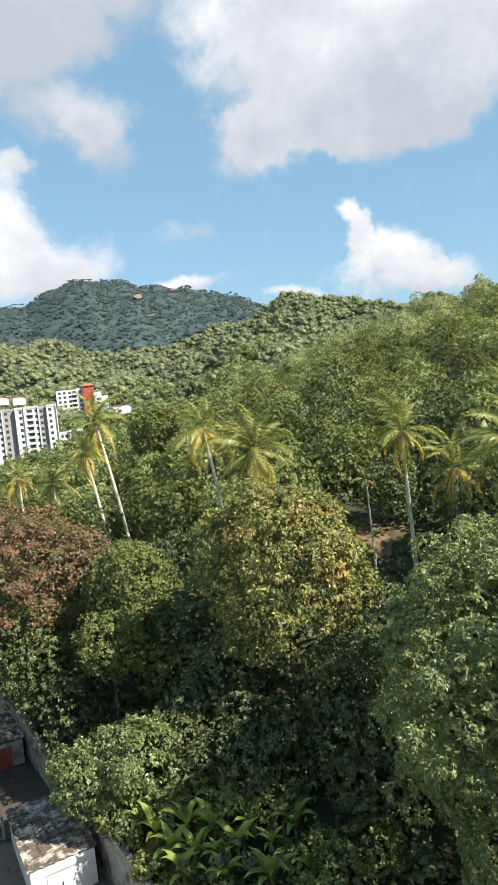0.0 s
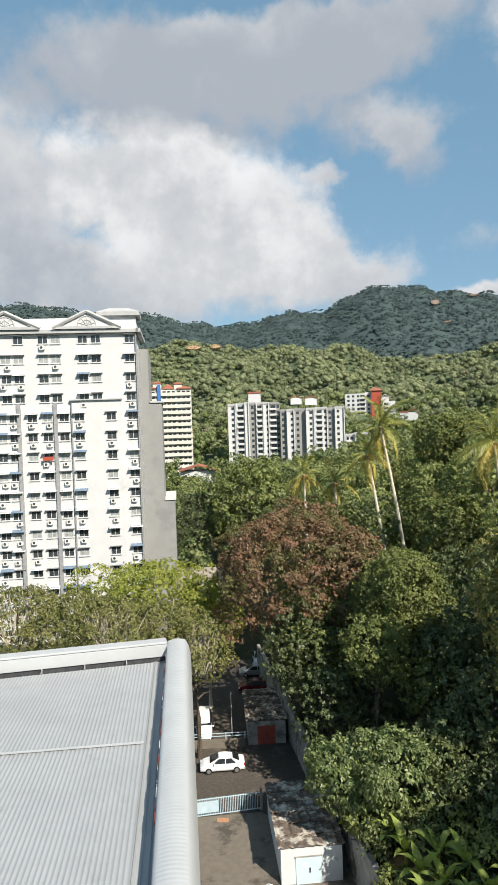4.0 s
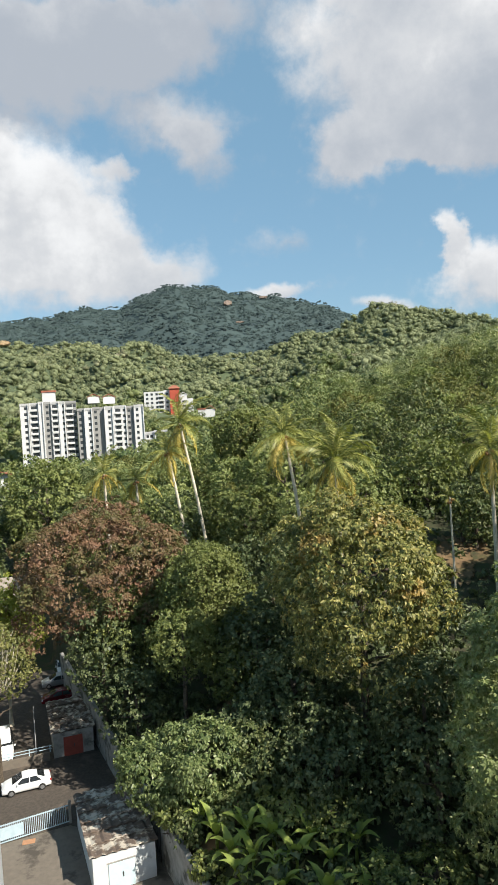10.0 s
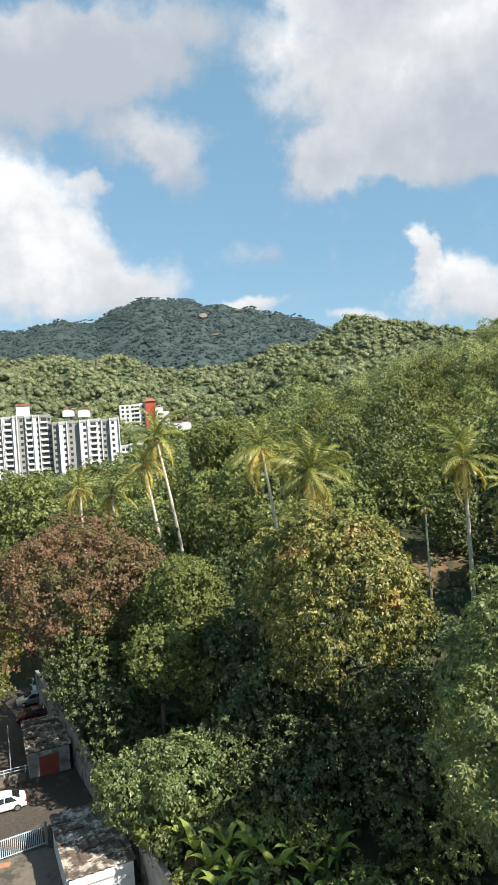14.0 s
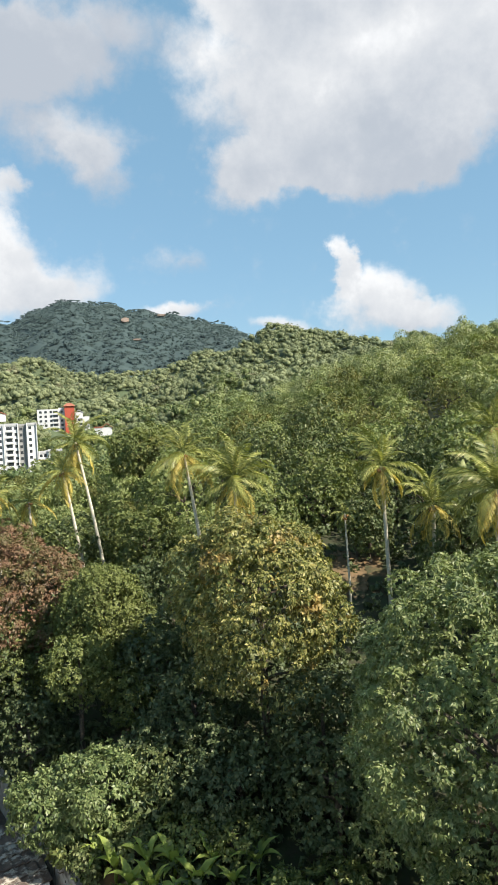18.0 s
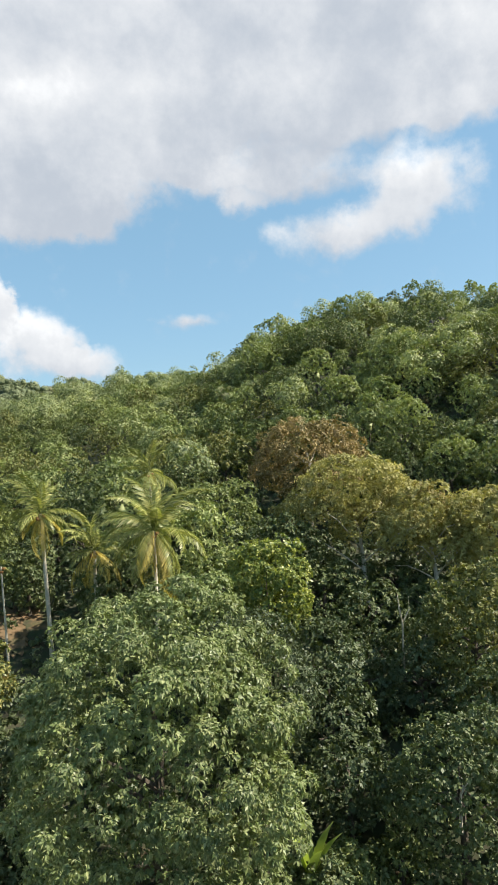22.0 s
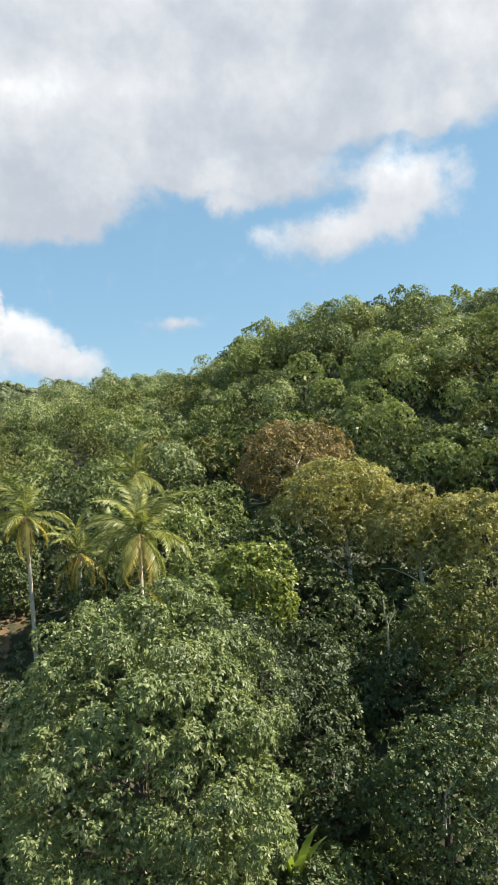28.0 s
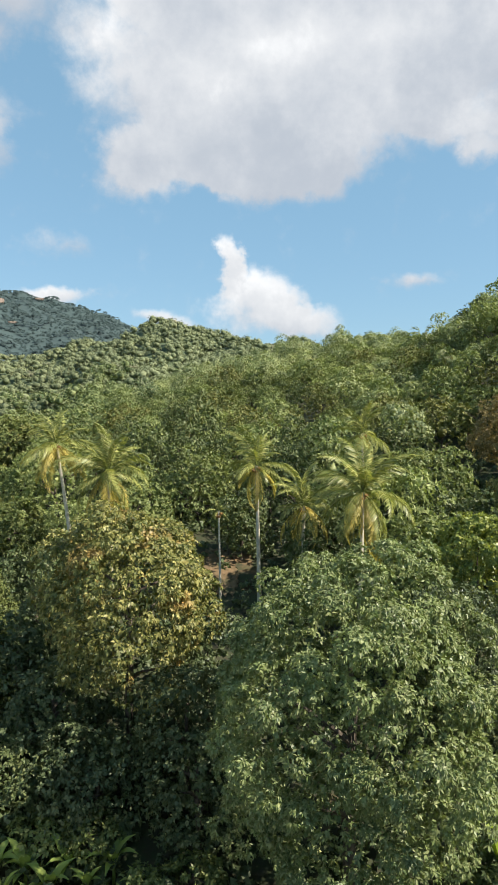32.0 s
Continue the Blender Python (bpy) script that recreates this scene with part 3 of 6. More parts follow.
def make_tower():
    rng = np.random.default_rng(5)
    ob = thing("apartment_tower", "tall white apartment tower with a pediment, window awnings and air conditioners", "building", pose(-58.14, 87.84, 0, 0, 0, 30.2))
    W, top = 32.0, 49.0
    part("wall", boxed(-W, 0, 0.0, 14.0, -1, top), WHITE, ob)
    part("wall", boxed(-10.1, -2.6, -0.25, -0.004, -1, 38.6), WHITE, ob)
    part("ledge", boxed(-10.4, -2.4, -0.6, -0.02, 38.6, 38.8, bevel=0.03), TRIM, ob, "grey moulded ledge")
    part("cornice", boxed(-W - 0.4, 0.5, -0.7, -0.02, 48.95, 49.55, bevel=0.06), TRIM, ob, "grey projecting cornice")
    part("cornice", boxed(0.02, 0.8, -0.7, 14.2, 48.95, 49.55, bevel=0.06), TRIM, ob)
    roof = bmesh.new()
    a = [(-W, -0.3, 49.56), (0.3, -0.3, 49.56), (0.3, 14, 49.56), (-W, 14, 49.56)]
    b = [(-W, 1.6, 51.6), (-1.4, 1.6, 51.6), (-1.4, 12, 51.6), (-W, 12, 51.6)]
    lo, hi = [roof.verts.new(p) for p in a], [roof.verts.new(p) for p in b]
    for k in range(4):
        roof.faces.new((lo[k], lo[(k + 1) % 4], hi[(k + 1) % 4], hi[k]))
    roof.faces.new(hi), roof.faces.new(lo[::-1])
    part("roof", roof, WHITE, ob)
    for gx in (-7.3, -19.5):
        gable = bmesh.new()
        front = [gable.verts.new(p) for p in ((gx - 4.8, -0.75, 49.58), (gx + 4.8, -0.75, 49.58), (gx, -0.75, 52.1))]
        back = [gable.verts.new((v.co.x, 3.2, v.co.z)) for v in front]
        gable.faces.new(front), gable.faces.new(back[::-1])
        for k in range(3):
            gable.faces.new((front[k], back[k], back[(k + 1) % 3], front[(k + 1) % 3]))
        g = part("pediment", gable, WHITE, ob, "white triangular pediment with a fan relief")
        rake = bmesh.new()
        for s in (-1, 1):
            tube(rake, [(gx + s * 5.2, -0.85, 49.75), (gx, -0.85, 52.25)], [0.3, 0.3], 6)
        box(rake, gx - 5.0, gx + 5.0, -1.0, -0.76, 49.56, 49.95)
        part("moulding", rake, TRIM, g)
        fan = bmesh.new()
        for k in range(5):
            t = math.radians(18 + k * 36)
            tube(fan, [(gx, -0.78, 50.1), (gx + 1.35 * math.cos(t), -0.78, 50.1 + 1.35 * math.sin(t))], [0.07, 0.07], 5)
        for rr in (0.8, 1.4):
            pts = [(gx + rr * math.cos(k * math.pi / 12), -0.78, 50.1 + rr * math.sin(k * math.pi / 12)) for k in range(13)]
            tube(fan, pts, [0.07] * 13, 5)
        part("fan_relief", fan, TRIM, g)
    head = boxed(-5.2, 0.1, 0.6, 5.5, 49.6, 51.7)
    part("stair_head", head, WHITE, ob)
    cap = bmesh.new()
    a = [(-5.9, 0.0, 51.7), (0.7, 0.0, 51.7), (0.7, 6.2, 51.7), (-5.9, 6.2, 51.7)]
    lo, mi = [cap.verts.new(p) for p in a], [cap.verts.new((p[0], p[1], 52.3)) for p in a]
    hi = [cap.verts.new((-2.6 + (p[0] + 2.6) * 0.45, 3.1 + (p[1] - 3.1) * 0.45, 53.1)) for p in a]
    for r, s in ((lo, mi), (mi, hi)):
        for k in range(4):
            cap.faces.new((r[k], r[(k + 1) % 4], s[(k + 1) % 4], s[k]))
    cap.faces.new(hi), cap.faces.new(lo[::-1])
    part("stair_head_roof", cap, TRIM, ob)
    # grey flank that steps out towards the ground
    part("flank_wall", boxed(0.02, 1.7, 2.2, 13.0, -1, 46.6), GREY_WALL, ob, "grey rendered flank wall")
    part("flank_wall", boxed(1.7, 3.6, 2.2, 13.0, -1, 38.0), GREY_WALL, ob)
    part("flank_wall", boxed(3.6, 5.2, 2.2, 13.0, -1, 22.3), GREY_WALL, ob)
    part("flank_cap", boxed(1.74, 3.8, 2.0, 13.2, 38.0, 38.25, bevel=0.03), TRIM, ob)
    part("flank_cap", boxed(3.64, 5.4, 2.0, 13.2, 22.3, 22.7, bevel=0.03), WHITE, ob)
    for x, w, z1 in ((-12.9, 0.55, 38.3), (-10.25, 0.2, 38.3), (-0.05, 0.16, 48.9), (0.45, 0.14, 46.0), (-18.4, 0.55, 38.3)):
        part("pipe_shaft", boxed(x, x + w, -0.35, -0.006, -1, z1, bevel=0.02), PIPE, ob, "grey pipe shaft")
    upper, lower = (-20.5, -18.6, -14.9, -13.0, -8.9, -6.9, -1.75), (-21.5, -19.6, -16.9, -14.6, -12.1, -9.75, -4.9, -1.6)
    fm, pm, sill, hood = window_kit(1.5, 1.25)
    for m in (fm, sill):
        m.materials.append(WHITE)
    hood.materials.append(PIPE)
    panes = [pm, pm.copy()]
    panes[0].materials.append(GLASS), panes[1].materials.append(PALE_GLASS)
    awn = [awning_mesh(1.7), awning_mesh(1.7)]
    awn[0].materials.append(AWN_WHITE), awn[1].materials.append(AWN_BLUE)
    acm = ac_mesh()
    acm.materials.append(PLASTIC)
    grille = bmesh.new()
    bmesh.ops.create_cone(grille, cap_ends=True, segments=18, radius1=0.21, radius2=0.19, depth=0.03, matrix=pose(0.36, -0.43, 0.29, 90))
    fan = bpy.data.meshes.new("fan_grille")
    grille.to_mesh(fan)
    grille.free()
    fan.materials.append(DARK_METAL)
    for k in range(16):
        z = 48.7 - 1.25 - FLOOR * k
        for x in upper if k < 4 else lower:
            if k == 0 and x < -19:
                continue
            front = -0.26 if -10.1 < x < -2.6 and z < 37.0 else 0.0
            w = part_of("window", fm, None, ob, at=pose(x, front, z))
            part_of("pane", panes[int(rng.random() < 0.28)], None, w)
            part_of("sill", sill, None, w)
            part_of("hood", hood, None, w)
            r = rng.random()
            if r < 0.5 and k > 0:
                part_of("awning", awn[int(rng.random() < 0.3)], None, ob, at=pose(x - 0.1, front - 0.02, z + 1.2), label="sloping awning over a window")
            if rng.random() < 0.42:
                unit = part_of("air_conditioner", acm, None, ob, at=pose(x + rng.uniform(-0.1, 0.7), front, z - 0.85), label="pale air conditioner unit below a window")
                part_of("fan_grille", fan, None, unit)
    part("laundry", boxed(-14.7, -13.1, -0.75, -0.68, 29.5, 30.1), RED_PAINT, ob, "red laundry hung below a window")
    return ob


make_tower()

# ---- far apartment blocks ----


def far_window(w, h):
    me = bpy.data.meshes.new("window")
    bm = boxed(0, w, -0.12, 0.05, 0, h)
    bm.to_mesh(me)
    bm.free()
    me.materials.append(GLASS)
    return me


def balcony_mesh(w, high=1.05):
    bm = boxed(0, w, -1.1, -0.006, 0, 0.15)
    box(bm, 0, w, -1.1, -1.0, 0.15, high)
    me = bpy.data.meshes.new("balcony")
    bm.to_mesh(me)
    bm.free()
    return me


def hip(bm, x0, x1, y0, y1, z, h, over=0.4, ridge_in=0.35):
    a = [(x0 - over, y0 - over, z), (x1 + over, y0 - over, z), (x1 + over, y1 + over, z), (x0 - over, y1 + over, z)]
    cx, cy = (x0 + x1) / 2, (y0 + y1) / 2
    lo = [bm.verts.new(p) for p in a]
    mi = [bm.verts.new((p[0], p[1], z + 0.25)) for p in a]
    hi = [bm.verts.new((cx + (p[0] - cx) * ridge_in, cy + (p[1] - cy) * 0.1, z + h)) for p in a]
    for r, s in ((lo, mi), (mi, hi)):
        for k in range(4):
            bm.faces.new((r[k], r[(k + 1) % 4], s[(k + 1) % 4], s[k]))
    bm.faces.new(hi), bm.faces.new(lo[::-1])
    return bm


def gable_roof(bm, x0, x1, y0, y1, z, h, over=0.4):
    """Ridge along y, the gable to the front."""
    cx = (x0 + x1) / 2
    prof = [(x0 - over, z - 0.1), (cx, z + h), (x1 + over, z - 0.1), (x1 + over, z - 0.4), (cx, z + h - 0.35), (x0 - over, z - 0.4)]
    a = [bm.verts.new((p[0], y0 - over, p[1])) for p in prof]
    b = [bm.verts.new((p[0], y1 + over, p[1])) for p in prof]
    for k in range(6):
        bm.faces.new((a[k], a[(k + 1) % 6], b[(k + 1) % 6], b[k]))
    bm.faces.new(a[::-1]), bm.faces.new(b)
    return bm


def make_cream_tower():
    ob = thing("apartment_tower", "cream apartment tower with balcony bands and red roofs", "building", pose(-155.0, 280.0, 0, 0, 0, 30.0))
    part("wall", boxed(-14.5, 0, 0, 14, 0, 52.2), CREAM, ob)
    part("wall", boxed(-22, -16.1, 0.6, 14, 0, 52.6), CREAM, ob)
    part("stair_shaft", boxed(-16.05, -14.55, -0.9, 12, 0, 54.3), BLUE_PAINT, ob, "blue painted stair shaft")
    part("stair_top", boxed(-18.2, -14.2, 0.8, 6, 52.65, 55.0), CREAM, ob)
    part("stair_top", boxed(-8.2, -4.4, 1.5, 6, 52.25, 54.6), CREAM, ob)
    part("roof", hip(bmesh.new(), -13.4, -8.3, 0, 10, 52.25, 2.4), ROOF_TILE, ob)
    part("roof", hip(bmesh.new(), -6.6, -0.2, -0.4, 10, 52.25, 1.6), ROOF_TILE, ob)
    part("roof", hip(bmesh.new(), -22, -17.2, 0, 10, 52.65, 2.0), ROOF_TILE, ob)
    part("roof", hip(bmesh.new(), -18.2, -14.2, 0.8, 6, 55.0, 1.2), ROOF_TILE, ob)
    part("roof", hip(bmesh.new(), -8.2, -4.4, 1.5, 6, 54.6, 1.0), ROOF_TILE, ob)
    band, short = balcony_mesh(14.3, 1.55), balcony_mesh(5.6, 1.55)
    for m in (band, short):
        m.materials.append(CREAM)
    win = far_window(1.5, 1.3)
    for k in range(13):
        z = 50.9 - 2.9 * k
        part_of("balcony", band, None, ob, at=pose(-14.45, 0, z - 1.9))
        part_of("balcony", short, None, ob, at=pose(-22, 0.6, z - 1.9))
        for x in (-13.6, -11.4, -9.2, -6.6, -4.4, -2.2, -21.3, -18.9):
            part_of("window", win, None, ob, at=pose(x, 0.6 if x < -16 else 0.0, z - 0.9))


make_cream_tower()


def make_white_blocks():
    """Four joined slabs of flats, each a building with its bays."""
    win, wide = far_window(1.3, 1.4), far_window(2.6, 1.5)
    bal = balcony_mesh(3.6)
    bal.materials.append(WHITE)
    at = pose(-153.0, 315.0, 0, 0, 0, 21.5)

    def block(label, bays, tops, shift):
        ob = thing("apartment_block", label, "building", at @ pose(*shift), "far white apartment blocks")
        for x0, x1, y, top, mat, cols in bays:
            part("wall", boxed(x0, x1, y, y + 12, 0, top), mat, ob)
            part("parapet", boxed(x0 + 0.05, x1 - 0.05, y - 0.25, y - 0.005, top - 0.7, top + 0.6), TRIM if mat is WHITE else GREY_WALL, ob)
            if mat is WHITE:
                for fx in (x0 + 0.1, x1 - 0.5):
                    part("fin", boxed(fx, fx + 0.4, y - 0.9, y - 0.26, 0, top + 0.3), WHITE, ob)
            for kind, x in cols:
                for k in range(12):
                    z = top - 2.6 - 2.95 * k
                    if z < 6:
                        break
                    part_of("window", wide if kind == "b" else win, None, ob, at=pose(x, y, z))
                    if kind == "b":
                        part_of("balcony", bal, None, ob, at=pose(x - 0.5, y, z - 1.1))
        for kind, x0, x1, y, z0, h in tops:
            part("roof_house", boxed(x0, x1, y, y + 5, z0, z0 + h), WHITE, ob)
            if kind == "g":
                part("roof", gable_roof(bmesh.new(), x0, x1, y, y + 5, z0 + h, 1.6), ROOF_TILE, ob)
            else:
                part("roof", boxed(x0 - 0.4, x1 + 0.4, y - 0.4, y + 5.4, z0 + h, z0 + h + 0.9), ROOF_TILE, ob)
        return ob

    block("white apartment block with balconies and a lift house on its roof",
          [(0.2, 4.5, 0, 44.6, WHITE, [("w", 2.2)]), (4.52, 9.0, 0.5, 44.8, WHITE, [("b", 5.6)]), (9.02, 11.5, -0.4, 45.2, WHITE, []), (11.52, 15.0, 0.8, 45.0, GREY_WALL, [("w", 12.6)]),
           (15.02, 18.6, 0.4, 45.0, WHITE, [("b", 15.8)]), (18.62, 22.0, -0.3, 45.0, WHITE, [("w", 20.6)]), (22.02, 27.6, 1.6, 45.0, GREY_WALL, [("b", 22.8), ("w", 26.0)])],
          [("f", 11.2, 17.6, 2, 45.05, 5.4)], (0, 0, 0))
    block("white apartment block with grey recesses and two gabled roof houses",
          [(27.8, 31.0, -2.0, 40.8, GREY_WALL, [("w", 28.6)]), (31.02, 35.2, -3.0, 40.9, WHITE, [("w", 33.2)]), (35.22, 38.8, -2.0, 41.2, GREY_WALL, [("w", 36.2)]), (38.82, 41.0, -1.0, 41.0, GREY_WALL, []),
           (41.02, 45.6, -3.0, 41.2, WHITE, [("w", 43.0)]), (45.62, 52.4, -2.2, 41.4, WHITE, [("b", 46.8), ("w", 50.6)]), (52.42, 56.0, -1.4, 41.0, GREY_WALL, [("w", 53.0)]), (56.02, 61.2, -2.6, 41.4, WHITE, [("w", 57.2)])],
          [("g", 33.6, 39.5, 6, 44.0, 3.4), ("g", 41.4, 47.5, 6, 43.4, 3.6)], (0, 0, 0))
    block("low white apartment block with dark windows beside palms",
          [(61.4, 66.0, -1, 27.0, WHITE, [("w", 62.0), ("w", 64.0)]), (66.02, 73.0, -2, 27.6, WHITE, [("b", 67.2), ("w", 71.2)])], [], (0, 0, 0))


make_white_blocks()


def make_red_tower():
    ob = thing("apartment_block", "white apartment block with a red painted stair shaft", "building", pose(-125.0, 443.0, 0, 0, 0, 14.0), "far white apartment blocks")
    win, wide = far_window(1.6, 1.5), far_window(3.0, 1.5)
    bal = balcony_mesh(4.0)
    bal.materials.append(WHITE)
    part("wall", boxed(0, 13.6, 0, 14, 0, 52.8), WHITE, ob)
    part("wall", boxed(13.62, 17.6, 2, 14, 0, 53.6), WHITE, ob)
    part("stair_shaft", boxed(17.62, 24.0, -1.5, 8, 0, 54.2), RED_PAINT, ob, "red painted stair shaft")
    part("roof", hip(bmesh.new(), 17.6, 24.0, -1.5, 8, 54.2, 2.4, 0.8), ROOF_TILE, ob)
    part("wall", boxed(24.02, 33.5, 1, 14, 0, 47.0), WHITE, ob)
    part("gable_wall", gable_roof(boxed(24.2, 29.5, 1.2, 10, 47.0, 50.0), 24.2, 29.5, 1.2, 10, 50.0, 1.8), WHITE, ob)
    for k in range(9):
        z = 50.2 - 2.95 * k
        for x in (1.4, 4.6, 8.0):
            part_of("window", win, None, ob, at=pose(x, 0, z))
        part_of("window", wide, None, ob, at=pose(10.2, 0, z))
        part_of("balcony", bal, None, ob, at=pose(14.0 - 4.2, 0, z - 1.1))
        part_of("window", win, None, ob, at=pose(15.0, 2, z))
        if k > 1:
            part_of("window", wide, None, ob, at=pose(26.0, 1, z))
            part_of("balcony", bal, None, ob, at=pose(29.0, 1, z - 1.1))
    h = thing("house", "white gabled house with balconies beside the apartment blocks", "house", pose(-81.0, 391.0, 0, 0, 0, 11.0))
    part("wall", boxed(0, 22, 0, 10, 0, 31.5), WHITE, h)
    part("wall", boxed(3.4, 13.5, 1, 9, 31.52, 38.2), WHITE, h)
    part("roof", gable_roof(bmesh.new(), 7.6, 13.5, 0.8, 9, 38.2, 2.6), ROOF_TILE, h)
    part("roof", boxed(3.0, 8.2, 0.6, 9.2, 38.25, 38.9), ROOF_TILE, h)
    for k in range(3):
        part_of("balcony", bal, None, h, at=pose(9 + 4.1 * (k % 2), 0, 28.2 - 3 * k))
        for x in (2, 6, 10, 14.5, 18):
            part_of("window", wide, None, h, at=pose(x, 0, 28.6 - 3 * k))
    r = thing("house", "low white house with a red metal roof among trees", "house", pose(-115.6, 199.0, 0, 0, 0, 28.0))
    part("wall", boxed(0, 12, 0, 8, 0, 18.6), WHITE, r)
    part("roof", gable_roof(bmesh.new(), 0.5, 12.5, -1, 8, 18.9, 1.8, 0.8), ROOF_TILE, r)


make_red_tower()

# ---- the metal roof below the camera ----
DOOR_RED = surface("door_red", (0.30, 0.06, 0.04), (0.22, 0.05, 0.035), 0.7, 0.5, 0.1)


def make_roof_building():
    at = pose(-21.84, 38.83, 0, 0, 0, 29.9)
    ob = thing("industrial_building", "white building with a ribbed metal roof and a rounded parapet cap", "building", at)
    L, W = 25.9, 24.0
    far = pose(-1.8, -0.5, 0, 0, 0, 6.5) @ pose(1.8, 0.5, 0)
    part("wall", boxed(-0.60, -0.34, -L + 0.06, -0.06, -0.5, 18.7), WHITE, ob)
    part("wall", boxed(-W, -0.61, -0.32, -0.06, -0.5, 18.7), WHITE, ob)
    part("wall", boxed(-W, -0.61, -L + 0.06, -L + 0.32, -0.5, 18.7), WHITE, ob)

    def ribs(x0, x1, y0, y1, z, skew=0.0, pitch=0.2):
        xs, zs = [], []
        x = x0
        while x < x1:
            for dx, dz in ((0, 0), (pitch * 0.62, 0), (pitch * 0.70, 0.018), (pitch * 0.92, 0.018)):
                xs.append(x + dx), zs.append(z + dz)
            x += pitch
        v = [(x, y + (skew * (x - x1) if y == y1 else 0), h) for y in (y0, y1) for x, h in zip(xs, zs)]
        n = len(xs)
        return np_mesh("roof_sheet", v, [(k, k + 1, n + k + 1, n + k) for k in range(n - 1)])

    part_of("roof_sheet", ribs(-W, -2.72, -12.9, -2.0, 19.0, 0.114), SHEET, ob, "ribbed grey metal roof sheet")
    part_of("roof_sheet", ribs(-W, -2.72, -L + 1.9, -12.7, 18.97), SHEET, ob, "ribbed grey metal roof sheet")
    part("lap_strip", boxed(-W, -2.70, -12.96, -12.78, 19.03, 19.06), CAP_SHEET, ob)
    part("gutter", boxed(-2.80, -1.82, -L + 1.5, -0.9, 18.72, 18.80), SHEET, ob, "grey metal gutter")
    for k in range(3):
        part("gutter_rib", boxed(-2.62 + 0.26 * k, -2.56 + 0.26 * k, -L + 1.6, -1.2, 18.81, 18.86), SHEET, ob)
    part("upstand", boxed(-1.84, -1.72, -L + 1.0, -0.9, 18.5, 19.75), PIPE, ob)
    part("upstand", boxed(-W, -1.85, -L + 1.72, -L + 1.84, 18.6, 19.75), PIPE, ob)
    part("upstand", boxed(-W, -1.9, -1.25, -1.13, 18.4, 19.2), DARK_METAL, ob, "dark recess below the parapet", at=far)
    part("gutter", boxed(-W, -1.9, -2.1, -1.26, 18.4, 18.5), PIPE, ob, at=far)
    part("parapet_face", boxed(-W, -1.9, -1.36, -1.26, 19.14, 19.9, bevel=0.02), CAP_SHEET, ob, "pale metal parapet face", at=far)
    for k in range(8):
        part("bracket", boxed(-4.6 - k * 2.6, -4.52 - k * 2.6, -2.0, -1.26, 18.9, 19.13), PIPE, ob, at=far)
    # the rounded cap, with shallow ribs across it and rounded ends
    prof = [(-1.86, 19.35), (-1.84, 19.78)] + [(-1.78 + 1.46 * (k / 12), 19.80 + 0.20 * math.sin(math.pi * min(1.0, 0.12 + k / 13)) - 0.75 * max(0.0, (k - 9) / 3) ** 2) for k in range(13)] + [(-0.30, 18.6)]
    ys = np.arange(-L, 0.001, 0.055)
    n = len(prof)
    v = []
    for i, y in enumerate(ys):
        lift = 0.008 if i % 4 < 2 else 0.0
        end = max(0.0, (y + 0.7) / 0.7, (-L + 0.7 - y) / 0.7)
        drop = 0.7 * (1 - math.sqrt(max(0.0, 1 - end ** 2)))
        v += [(x, y, z + (lift if 0 < k < n - 1 else 0) - drop) for k, (x, z) in enumerate(prof)]
    f = [(i * n + k, i * n + k + 1, (i + 1) * n + k + 1, (i + 1) * n + k) for i in range(len(ys) - 1) for k in range(n - 1)]
    cap = np_mesh("parapet_cap", v, [q[::-1] for q in f])
    part_of("parapet_cap", cap, CAP_SHEET, ob, "pale rounded metal parapet cap")
    part("parapet_cap", boxed(-W, -1.9, -1.3, -0.4, 19.92, 20.06, bevel=0.04), CAP_SHEET, ob, "pale metal parapet cap", at=far)
    part("parapet_cap", boxed(-W, -1.88, -L + 0.02, -L + 1.75, 19.76, 19.92, bevel=0.04), CAP_SHEET, ob, "pale metal parapet cap")
    part("parapet_band", boxed(-W, -1.9, -1.12, -0.5, 18.4, 19.9), SHEET, ob, at=far)
    rng = np.random.default_rng(3)
    for k in range(26):
        y = -rng.uniform(1.2, 21)
        part("sealant_patch", boxed(-1.90, -1.875, y, y + rng.uniform(0.1, 0.6), 19.5 + rng.uniform(0, 0.12), 19.74), DOOR_RED if k % 2 else WHITE, ob, "peeling red and white paint patch")


make_roof_building()

# ---- the yard ----
GATE_BLUE = surface("gate_blue", (0.42, 0.52, 0.58), (0.35, 0.45, 0.52), 0.6, 0.4, 0.05)
DOOR_PALE = surface("door_pale_blue", (0.50, 0.62, 0.66), (0.44, 0.56, 0.61), 0.7, 0.5, 0.1)
OLD_SHEET = surface("weathered_sheet", (0.16, 0.12, 0.095), (0.09, 0.07, 0.06), 0.95, 0.5, 0.4, stain=(0.46, 0.42, 0.36), stain_size=0.8, stain_from=0.47)
CAR_WHITE = surface("car_white", (0.78, 0.79, 0.80), (0.74, 0.75, 0.76), 0.25, 3.0, 0.0, spec=0.6)
CAR_RED = surface("car_red", (0.15, 0.01, 0.018), (0.12, 0.008, 0.014), 0.25, 3.0, 0.0, spec=0.6)
CAR_SILVER = surface("car_silver", (0.42, 0.43, 0.44), (0.36, 0.37, 0.38), 0.3, 3.0, 0.0, 0.4, spec=0.6)
TYRE = surface("tyre", (0.02, 0.02, 0.02), (0.03, 0.03, 0.03), 0.9, 0.2, 0.1)
RIM = surface("rim", (0.5, 0.5, 0.52), (0.4, 0.4, 0.42), 0.35, 0.3, 0.0, 0.8)
